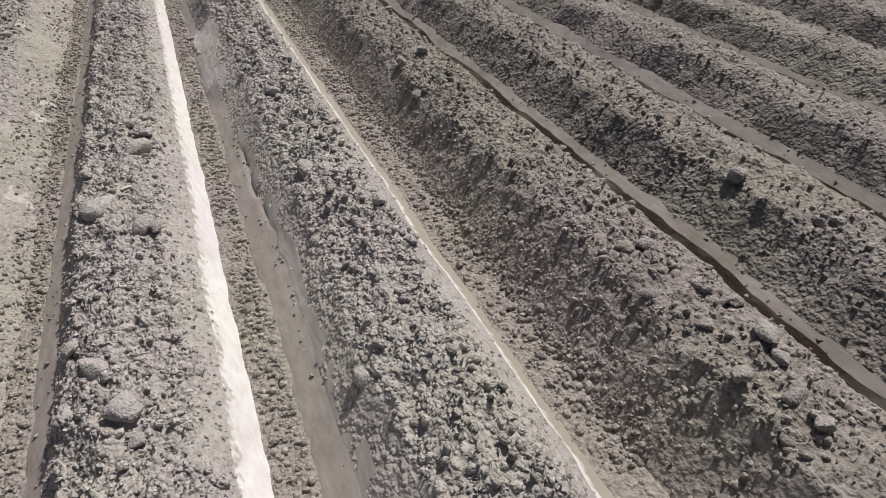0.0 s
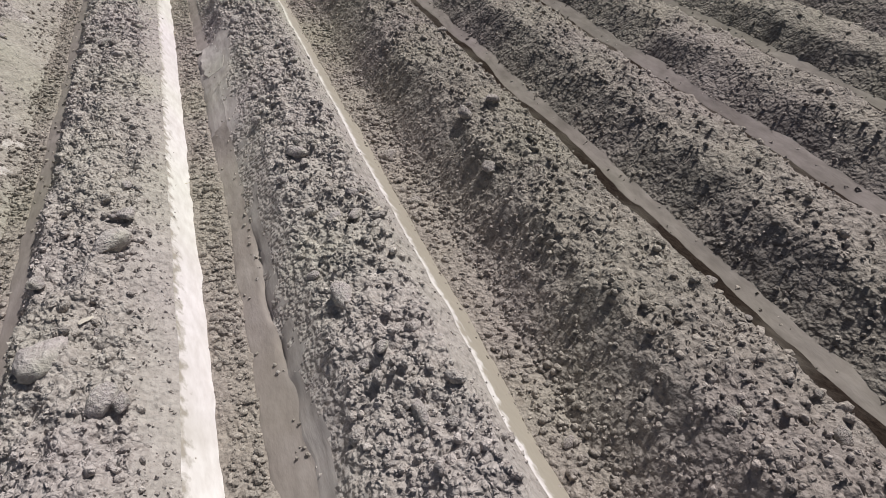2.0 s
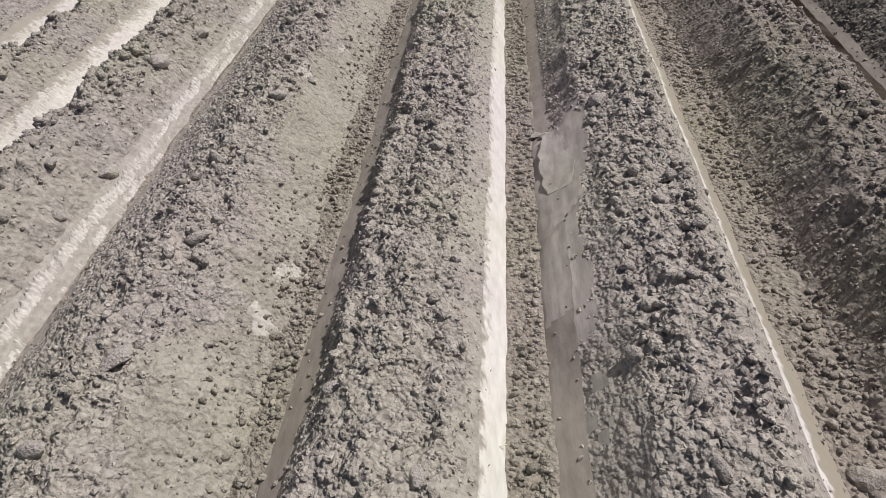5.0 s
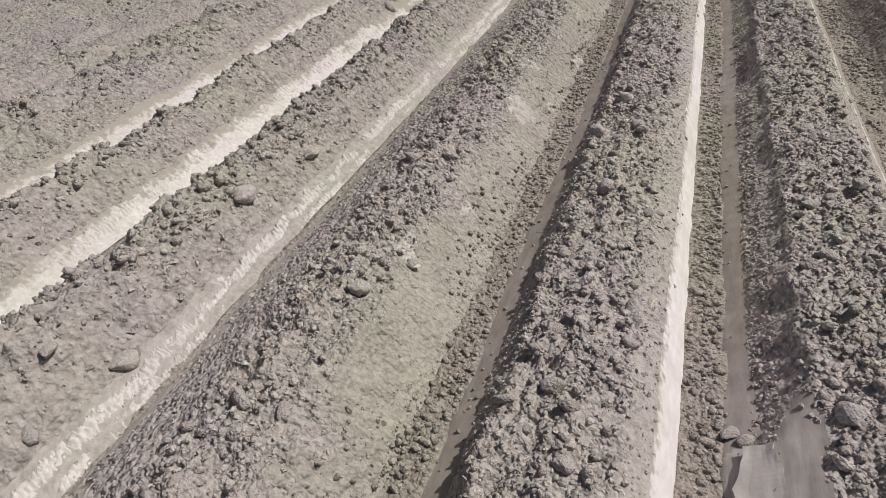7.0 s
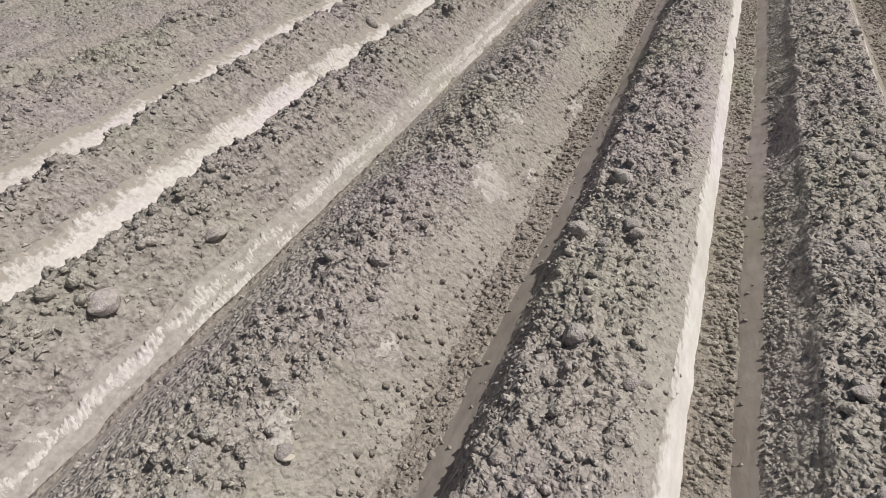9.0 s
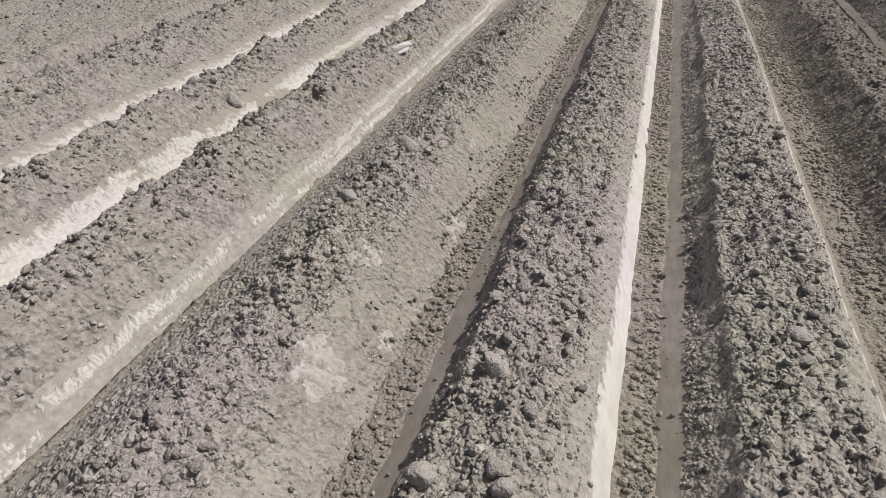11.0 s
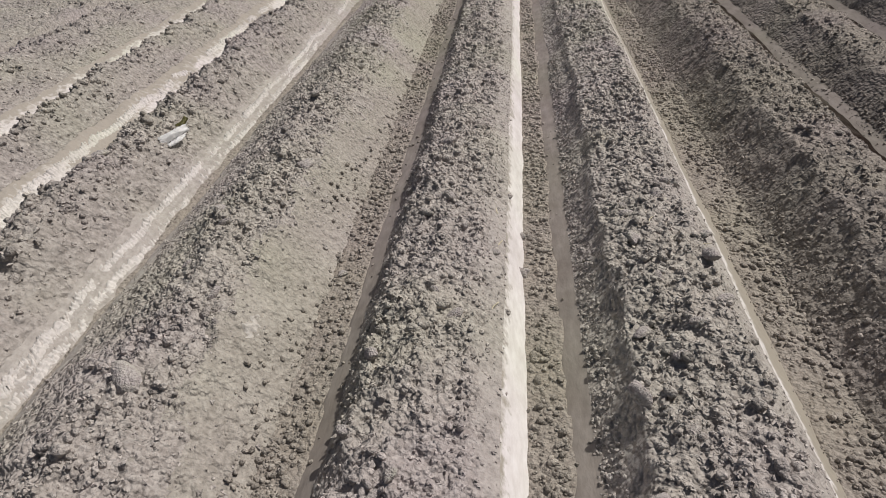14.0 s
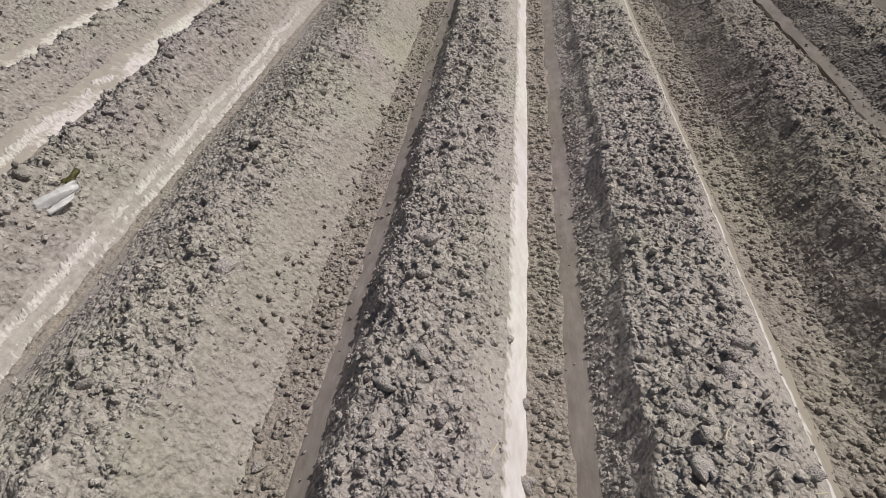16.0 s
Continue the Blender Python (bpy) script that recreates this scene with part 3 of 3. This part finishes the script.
        if i == -1:
            # loose crumbs over the smooth strip
            fx, fy, fs = spread(420, RIDGES[0][0], RIDGES[0][1] + 0.01, 0.6, 13.5, 0.007, 0.024, 2)
            keep = rng.random(len(fx)) < 0.1 + 0.9 * np.abs((fx - RIDGES[0][0]) / 0.06 - 1) ** 2
            scatter("strip_crumbs", fx[keep], fy[keep], fs[keep], SMALL, stuff, "few soil crumbs lying on smooth pressed soil", 0.2)
        main = spread(2100, lo + 0.014, hi, 0.9, 17, 0.014, 0.042, 1.9, drift=0.3)
        if i == -2:
            keep = rng.random(len(main[0])) < 0.25 + (main[0] - lo + 0.03 * vnoise(main[1] / 0.2, main[0] / 0.2)) / 0.09
            main = [c[keep] for c in main]
        if i == 0:
            main = join(main, spread(2600, lo + 0.03, hi + 0.12, 0.9, 17, 0.010, 0.028, 1.8, drift=0.4))
        scatter("furrow_crumbs", *join(main, spread(700, hi - 0.07, hi + 0.005, 0.9, 17, 0.012, 0.034, 1.9, drift=0.3), spread(200, lo + 0.012, hi, 17, 21, 0.015, 0.045, 1.6)), SMALL, stuff, what, 0.1)
        scatter("fine_furrow_crumbs", *join(spread(5500, lo - (0.03 if i == 0 else 0.0), hi + (0.1 if i == 0 else 0.0), 0.9, 16, 0.007, 0.018, 1.6), spread(400, lo, hi, 16, 21, 0.01, 0.03)), TINY, stuff, what)
x, y, s = spread(2600, -9, -4.35, 4, 21, 0.02, 0.07)
scatter("field_crumbs", x, y, s, SMALL, CRUMB, "grey soil crumbs on the flat field beside the ridges")
x, y, s = spread(6000, -9, -4.35, 4, 21, 0.012, 0.035)
scatter("fine_field_crumbs", x, y, s, TINY, CRUMB, "grey soil crumbs on the flat field beside the ridges")

# single large clods: x, y, width
CLODS_A = [(0.37, 2.87, 0.087), (0.89, 4.13, 0.139), (-0.40, 3.52, 0.137), (-0.36, 3.70, 0.086), (-0.60, 2.92, 0.178), (-0.41, 2.67, 0.110),
           (2.15, 1.84, 0.125), (1.47, 0.99, 0.143), (1.48, 1.79, 0.074), (1.42, 1.55, 0.115), (1.33, 1.60, 0.078), (1.35, 0.66, 0.109),
           (1.44, 0.90, 0.100), (1.36, 0.77, 0.096), (1.26, 0.89, 0.103), (1.25, 1.32, 0.067), (1.34, 1.12, 0.082), (1.51, 1.18, 0.095),
           (-0.58, 1.83, 0.109), (-0.48, 1.56, 0.111), (0.50, 1.54, 0.067), (0.24, 1.47, 0.084), (0.90, 2.18, 0.068), (2.19, 1.43, 0.091),
           (2.23, 1.38, 0.091)]
CLODS_B = [(0.39, 3.92, 0.087), (-0.37, 3.99, 0.066), (1.26, 3.94, 0.122), (1.42, 3.95, 0.112), (0.88, 3.65, 0.100), (1.20, 3.49, 0.130),
           (0.53, 3.31, 0.062), (-1.38, 4.35, 0.081), (-1.49, 4.02, 0.086), (-1.35, 4.98, 0.081), (-1.36, 3.25, 0.115), (-0.67, 4.30, 0.074),
           (-0.68, 3.39, 0.065), (0.55, 3.44, 0.057), (0.44, 3.32, 0.065), (0.27, 4.43, 0.065), (1.57, 5.10, 0.086), (-1.37, 6.23, 0.099),
           (-1.25, 6.49, 0.063), (-0.33, 6.38, 0.087), (0.33, 6.06, 0.107), (0.03, 6.07, 0.055), (0.00, 6.11, 0.045), (0.07, 6.04, 0.06), (-0.03, 6.05, 0.04), (-1.33, 5.59, 0.057), (-2.33, 6.82, 0.184),
           (-2.29, 7.45, 0.124), (-2.34, 5.60, 0.088), (-2.19, 5.75, 0.146), (-0.53, 5.93, 0.068), (-0.58, 6.21, 0.049), (-0.44, 5.63, 0.068)]
CLODS_C = [(0.34, 7.26, 0.086), (-0.53, 7.20, 0.094), (-2.22, 5.34, 0.092), (-1.73, 5.93, 0.068), (-0.57, 8.39, 0.116), (-0.47, 7.94, 0.081),
           (0.39, 8.06, 0.099), (-0.55, 7.82, 0.079), (0.45, 8.58, 0.061), (0.44, 8.80, 0.100), (-0.67, 7.87, 0.093), (-3.24, 10.84, 0.174),
           (-3.60, 10.86, 0.202), (-0.43, 7.88, 0.072), (-0.42, 8.20, 0.061), (0.23, 10.05, 0.077), (0.20, 9.68, 0.078), (0.45, 10.34, 0.056),
           (-0.71, 9.90, 0.055), (-0.52, 9.69, 0.051), (-0.38, 8.82, 0.059), (-1.57, 9.35, 0.097), (-1.49, 10.03, 0.101), (1.46, 10.34, 0.074)]
CLODS_D = [(0.52, 9.11, 0.071), (0.45, 8.69, 0.058), (-0.14, 11.00, 0.054), (-2.56, 11.75, 0.116), (0.36, 8.91, 0.054), (-0.44, 9.50, 0.052),
           (0.34, 11.16, 0.074), (0.48, 11.29, 0.075), (0.57, 11.42, 0.065), (0.34, 10.96, 0.077), (-0.49, 11.30, 0.068), (-0.44, 11.24, 0.048),
           (-0.73, 11.58, 0.051), (-1.00, 11.00, 0.052), (-0.14, 11.32, 0.041), (-0.13, 11.02, 0.057), (-1.35, 11.74, 0.105), (-1.63, 11.21, 0.075),
           (-0.59, 11.18, 0.063), (0.62, 10.95, 0.060), (-0.26, 10.93, 0.045)]
BIG = [clod_mesh(60 + k, 3, 0.7, 0.1) for k in range(12)]
for me in BIG:
    me.materials.append(CLOD)
SHADED_BIG = [me.copy() for me in BIG]
for me in SHADED_BIG:
    me.materials[0] = SHADED_CLOD


def place_clod(x, y, width, r):
    width *= 0.62 if x > 0.85 else 0.86 if x > -2 else 0.7
    ob = new("soil_clod", (SHADED_BIG if x > 0.85 else BIG)[r.randrange(len(BIG))])
    z = float(height(np.array([x]), np.array([y]))[0])
    ob.matrix_world = pose(x, y, z + 0.13 * width, r.uniform(-18, 18), r.uniform(-18, 18), r.uniform(0, 360)) @ Matrix.Diagonal((width * 1.12, width * 1.12, width * r.uniform(0.9, 1.15), 1))
    where = "furrow" if z < -0.14 else "ridge"
    return tagged(ob, ("large grey-brown soil clod lying on the " if x > 0.85 else "large dry grey soil clod lying on the ") + where, "soil clod", "large clods on the field")


draw = random.Random(11)
for x, y, w in CLODS_A + CLODS_B + CLODS_C + CLODS_D:
    place_clod(x, y, w, draw)
for k in range(160):
    i = draw.choice((-3, -2, -2, -1, -1, 0, 0, 1, 1, 2))
    place_clod(draw.uniform(RIDGES[i][2], RIDGES[i][3]), draw.uniform(0.8, 13), draw.uniform(0.04, 0.075), draw)

# ---- litter ----


def scrap_material(name, colour, rough):
    m = bpy.data.materials.new(name)
    m.use_nodes = True
    n, link = m.node_tree.nodes, m.node_tree.links.new
    b = n["Principled BSDF"]
    b.inputs["Roughness"].default_value = rough
    t = n.new("ShaderNodeTexNoise")
    t.inputs["Scale"].default_value, t.inputs["Detail"].default_value = 30, 5
    mixer = n.new("ShaderNodeMix")
    mixer.data_type = "RGBA"
    mixer.inputs[6].default_value = (*[c * 0.92 for c in colour], 1)
    mixer.inputs[7].default_value = (*colour, 1)
    link(t.outputs["Fac"], mixer.inputs[0])
    link(mixer.outputs[2], b.inputs["Base Color"])
    bump = n.new("ShaderNodeBump")
    bump.inputs["Distance"].default_value = 0.0006
    link(t.outputs["Fac"], bump.inputs["Height"])
    link(bump.outputs["Normal"], b.inputs["Normal"])
    return m


WHITE = scrap_material("white_film", (0.97, 0.965, 0.97), 0.45)
OLIVE = scrap_material("olive_film", (0.16, 0.15, 0.05), 0.6)
STRAW = scrap_material("straw", (0.62, 0.55, 0.40), 0.8)
CHIP = scrap_material("pale_stone", (0.58, 0.53, 0.46), 0.8)


def folded(length, w0, w1, height_, seed, n=22, k=14):
    """A crumpled fold of film: an arched, pleated sheet with thickness."""
    r = random.Random(seed)
    bm = bmesh.new()
    grid = []
    for a in range(n + 1):
        u = a / n
        w = w0 + (w1 - w0) * u + 0.012 * math.sin(5 * u + seed)
        line = []
        for b in range(k + 1):
            v = b / k * 2 - 1
            z = height_ * (1 - v * v) * (0.6 + 0.4 * math.sin(math.pi * u)) + 0.003 * math.sin(6 * v + 4 * u + seed) + 0.006 * noise.noise(Vector((u * 9, v * 5, seed)))
            line.append(bm.verts.new((u * length + 0.012 * noise.noise(Vector((v * 3, u * 4, seed + 5))), v * w / 2 + 0.02 * u * u, max(z, -0.004))))
        grid.append(line)
    for a in range(n):
        for b in range(k):
            bm.faces.new((grid[a][b], grid[a + 1][b], grid[a + 1][b + 1], grid[a][b + 1]))
    bmesh.ops.solidify(bm, geom=bm.faces[:], thickness=0.003)
    for f in bm.faces:
        f.smooth = True
    return bm


def link_mesh(name, bm, material, parent=None, label=""):
    me = bpy.data.meshes.new(name)
    bm.to_mesh(me)
    bm.free()
    me.materials.append(material)
    ob = new(name, me)
    if parent:
        ob.parent = parent
    return tagged(ob, label)


def surface(x, y):
    return float(height(np.array([x]), np.array([y]))[0])


scrap = new("plastic_scrap")
link_mesh("white_fold", folded(0.215, 0.085, 0.055, 0.034, 3), WHITE, scrap)
link_mesh("white_flap", folded(0.15, 0.05, 0.03, 0.012, 5, 14, 8), WHITE, scrap).matrix_basis = pose(0.03, -0.055, -0.004, -14, 0, 6)
tail = link_mesh("olive_end", folded(0.10, 0.06, 0.035, 0.016, 8, 10, 8), OLIVE, scrap, "dull olive end of the scrap")
tail.matrix_basis = pose(0.17, 0.045, -0.004, 0, 0, 22)
scrap.matrix_world = pose(-2.42, 12.12, surface(-2.36, 12.2) + 0.03, 26, -5, 51)
tagged(scrap, "crumpled white plastic scrap with an olive end on a soil ridge", "plastic scrap")


def straw_mesh(seed):
    r = random.Random(seed)
    bm = bmesh.new()
    rings = []
    for a in range(6):
        u = a / 5
        c = Vector((u - 0.5, 0.05 * math.sin(3 * u + seed), 0.03 * math.sin(4 * u)))
        rings.append([bm.verts.new(c + Vector((0, 0.028 * math.cos(q), 0.028 * math.sin(q)))) for q in (0, 1.26, 2.51, 3.77, 5.03)])
    for a in range(5):
        for q in range(5):
            bm.faces.new((rings[a][q], rings[a + 1][q], rings[a + 1][(q + 1) % 5], rings[a][(q + 1) % 5]))
    me = bpy.data.meshes.new("straw")
    bm.to_mesh(me)
    bm.free()
    me.materials.append(STRAW)
    return me


STRAWS = [straw_mesh(k) for k in range(3)]
for x, y, size, turn in ((-0.24, 11.00, 0.07, 80), (-0.25, 10.56, 0.06, 70), (-0.26, 11.3, 0.05, 100), (0.42, 11.05, 0.05, 60), (-0.26, 6.5, 0.06, 80), (1.52, 5.3, 0.06, 110), (-0.15, 4.2, 0.04, 30), (-0.13, 6.6, 0.04, 60), (0.62, 10.9, 0.05, 20)):
    ob = new("straw", STRAWS[draw.randrange(3)])
    ob.matrix_world = pose(x, y, surface(x, y) + 0.006, 0, 0, turn) @ Matrix.Diagonal((size, size * 1.6, size, 1))
    tagged(ob, "short pale dry straw stalk lying on the soil", "straw", "straw bits on the field")
for x, y, size in ((0.52, 11.25, 0.03), (0.48, 11.05, 0.035), (-0.47, 3.05, 0.04), (0.62, 3.3, 0.035), (-1.24, 6.47, 0.06), (0.33, 10.9, 0.03)):
    ob = new("pale_stone", MIDDLE[draw.randrange(len(MIDDLE))].copy())
    ob.data.materials[0] = CHIP
    ob.matrix_world = pose(x, y, surface(x, y) + size * 0.15, 10, 5, draw.uniform(0, 360)) @ Matrix.Diagonal((size, size * 0.8, size * 0.4, 1))
    tagged(ob, "small pale stone lying on the tilled soil", "stone", "pale stones on the field")


def slab_mesh(length, width, thick, seed):
    """A broken plate of crust: an uneven outline, a gently bent top, thick rough edges."""
    r = random.Random(seed)
    bm = bmesh.new()
    n, k = 26, 7
    top, low = [], []
    for a in range(n + 1):
        u = a / n
        w = width * (0.55 + 0.45 * math.sin(math.pi * min(1, 0.12 + u * 0.95))) * (1 + 0.18 * noise.noise(Vector((u * 9, seed, 0))))
        lean = 0.02 * noise.noise(Vector((u * 5, seed, 7)))
        rt, rl = [], []
        for b in range(k + 1):
            v = b / k - 0.5
            jag = 0.006 * noise.noise(Vector((u * 40, v * 9, seed)))
            z = 0.006 * noise.noise(Vector((u * 6, v * 3, seed + 2))) + 0.01 * v * v
            rt.append(bm.verts.new((v * w + lean + jag, (u - 0.5) * length + jag, thick + z)))
            rl.append(bm.verts.new((v * w * 0.96 + lean, (u - 0.5) * length * 0.98, 0)))
        top.append(rt)
        low.append(rl)
    for a in range(n):
        for b in range(k):
            bm.faces.new((top[a][b], top[a][b + 1], top[a + 1][b + 1], top[a + 1][b]))
            bm.faces.new((low[a][b], low[a + 1][b], low[a + 1][b + 1], low[a][b + 1]))
        bm.faces.new((top[a][0], top[a + 1][0], low[a + 1][0], low[a][0]))
        bm.faces.new((top[a][k], low[a][k], low[a + 1][k], top[a + 1][k]))
    for b in range(k):
        bm.faces.new((top[0][b], low[0][b], low[0][b + 1], top[0][b + 1]))
        bm.faces.new((top[n][b], top[n][b + 1], low[n][b + 1], low[n][b]))
    return bm


SLAB = soil("slab_crust", (0.37, 0.335, 0.298), (0.47, 0.432, 0.388), 0.7, 25, 0.003, (0.32, 0.285, 0.25), 0.4, 0.3, streak=0.6)
for x, y, z, length, width, tilt, turn, seed in ((0.112, 5.74, -0.136, 0.50, 0.17, -28, 2, 2),):
    slab = link_mesh("crust_slab", slab_mesh(length, width, 0.012, seed), SLAB)
    slab.matrix_world = pose(x, y, z, 0, tilt, turn)
    tagged(slab, "broken plate of smooth pale soil crust lying in a furrow", "crust slab", "broken crust plates")

for k, (x, y) in enumerate(((-1.11, 9.55), (-1.08, 9.72), (-1.08, 9.40), (-1.11, 11.14), (-1.09, 8.46))):
    flake = link_mesh("crust_flake", slab_mesh(0.05 + 0.012 * (k % 3), 0.022, 0.005, 20 + k), SLAB)
    flake.matrix_world = pose(x, y, surface(x, y) - 0.001, 0, 38, 15 * (k % 4) - 20)
    tagged(flake, "thin pale crust flake on the sloping side of a ridge", "crust flake", "pale crust flakes")


def torn_crust(ridge, u0, width, y0, y1, pitch, bias, seed, label, scale=1.0):
    """A band of pale crust torn into small overlapping scales; where it has broken away it dips below the soil."""
    y = np.arange(y0, y1, 0.0055)
    n = max(7, int(width / 0.0065))
    mid = edge(ridge, 4, y) + (edge(ridge, 5, y) - edge(ridge, 4, y)) * u0 + 0.008 * vnoise(y / 0.35, 0 * y + seed)
    u = np.linspace(-1, 1, n)
    X = mid[:, None] + u[None] * width / 2
    Y = np.repeat(y[:, None], n, 1)
    U = np.repeat(u[None], len(y), 0)
    p = Y / pitch + 0.8 * U + 1.1 * vnoise(Y / 0.07 + seed, X / 0.05) + 0.4 * vnoise(Y / 0.02, X / 0.02)
    step = p - np.floor(p)
    whole = 0.8 * vnoise(Y / 0.55 + seed, 0 * Y + 2.2) + 0.7 * vnoise(Y / 0.13, X / 0.05 + seed) + 0.45 * vnoise(Y / 0.03, X / 0.022)
    rim = np.abs(U + 0.3 * vnoise(Y / 0.05 + seed, 0 * Y + 1.7) + 0.2 * vnoise(Y / 0.017, X / 0.02))
    Z = height(X, Y) + 0.004 + 0.03 * np.clip(whole + bias, -1, 0.15) + scale * 0.018 * (step - 0.5) - 0.03 * np.minimum(rim, 1.2) ** 4
    ob = sheet("torn_crust", X, Y, Z, SCALE)
    return tagged(ob, label, "soil crust", "bands of torn crust", "structure")


SCALE = soil("pale_crust_scale", (0.50, 0.463, 0.417), (0.66, 0.62, 0.57), 0.65, 60, 0.003, (0.40, 0.362, 0.315), 0.4, 0.3)
torn_crust(-3, 0.40, 0.07, 2.6, 10.6, 0.029, 0.38, 3, "pale scaly crust torn along the foot of a ridge", 1.35)
torn_crust(-3, 0.40, 0.05, 10.6, 18.0, 0.028, 0.08, 4, "pale scaly crust torn along the foot of a ridge", 1.35)
torn_crust(-3, 0.85, 0.05, 2.6, 15.0, 0.029, -0.2, 5, "thin remains of pale crust beside a scaly band", 1.2)
torn_crust(-4, 0.35, 0.11, 4.5, 10.3, 0.03, -0.05, 6, "pale scaly crust on the side of a ridge")
torn_crust(-4, 0.55, 0.075, 10.3, 17.0, 0.03, 0.0, 7, "pale scaly crust on the side of a ridge", 1.2)


def dust_patch(x, y, radius, seed):
    """A thin uneven patch of pale crust lying on the slope, fraying out into the soil."""
    n = 26
    a = np.linspace(-1, 1, n)
    U, V = np.meshgrid(a, a)
    X, Y = x + U * radius, y + V * radius * 1.5
    far = np.sqrt(U * U + V * V) + 0.35 * vnoise(U * 2.2 + seed, V * 2.2) + 0.25 * vnoise(U * 6 + seed, V * 6)
    Z = height(X, Y) + 0.005 - 0.022 * np.clip(far - 0.25, 0, 1) + 0.005 * vnoise(X / 0.02, Y / 0.02)
    ob = sheet("dust_patch", X, Y, Z, DUSTED)
    return tagged(ob, "pale uneven patch of dusty crust on a sloping side", "dust patch", "pale patches on the slope")


DUSTED = soil("pale_dust", (0.40, 0.366, 0.318), (0.56, 0.522, 0.465), 0.85, 50, 0.006, (0.36, 0.33, 0.28), 0.4, 0.25, crumbs=0.6)
PATCHES = [(-1.23, 8.32, 0.1), (-1.29, 8.92, 0.08), (-1.08, 8.59, 0.05), (-1.08, 9.53, 0.07), (-1.07, 4.72, 0.08), (-1.3, 6.59, 0.1), (-1.07, 3.59, 0.08), (-1.06, 9.63, 0.06), (-1.32, 8.94, 0.1), (-1.21, 10.44, 0.06), (-1.28, 6.54, 0.05), (-1.27, 8.34, 0.08), (-1.18, 7.06, 0.06), (-1.03, 5.01, 0.07), (-1.19, 8.22, 0.09)]
for k, (x, y, radius) in enumerate(PATCHES):
    dust_patch(x, y, radius, 3.7 * k)
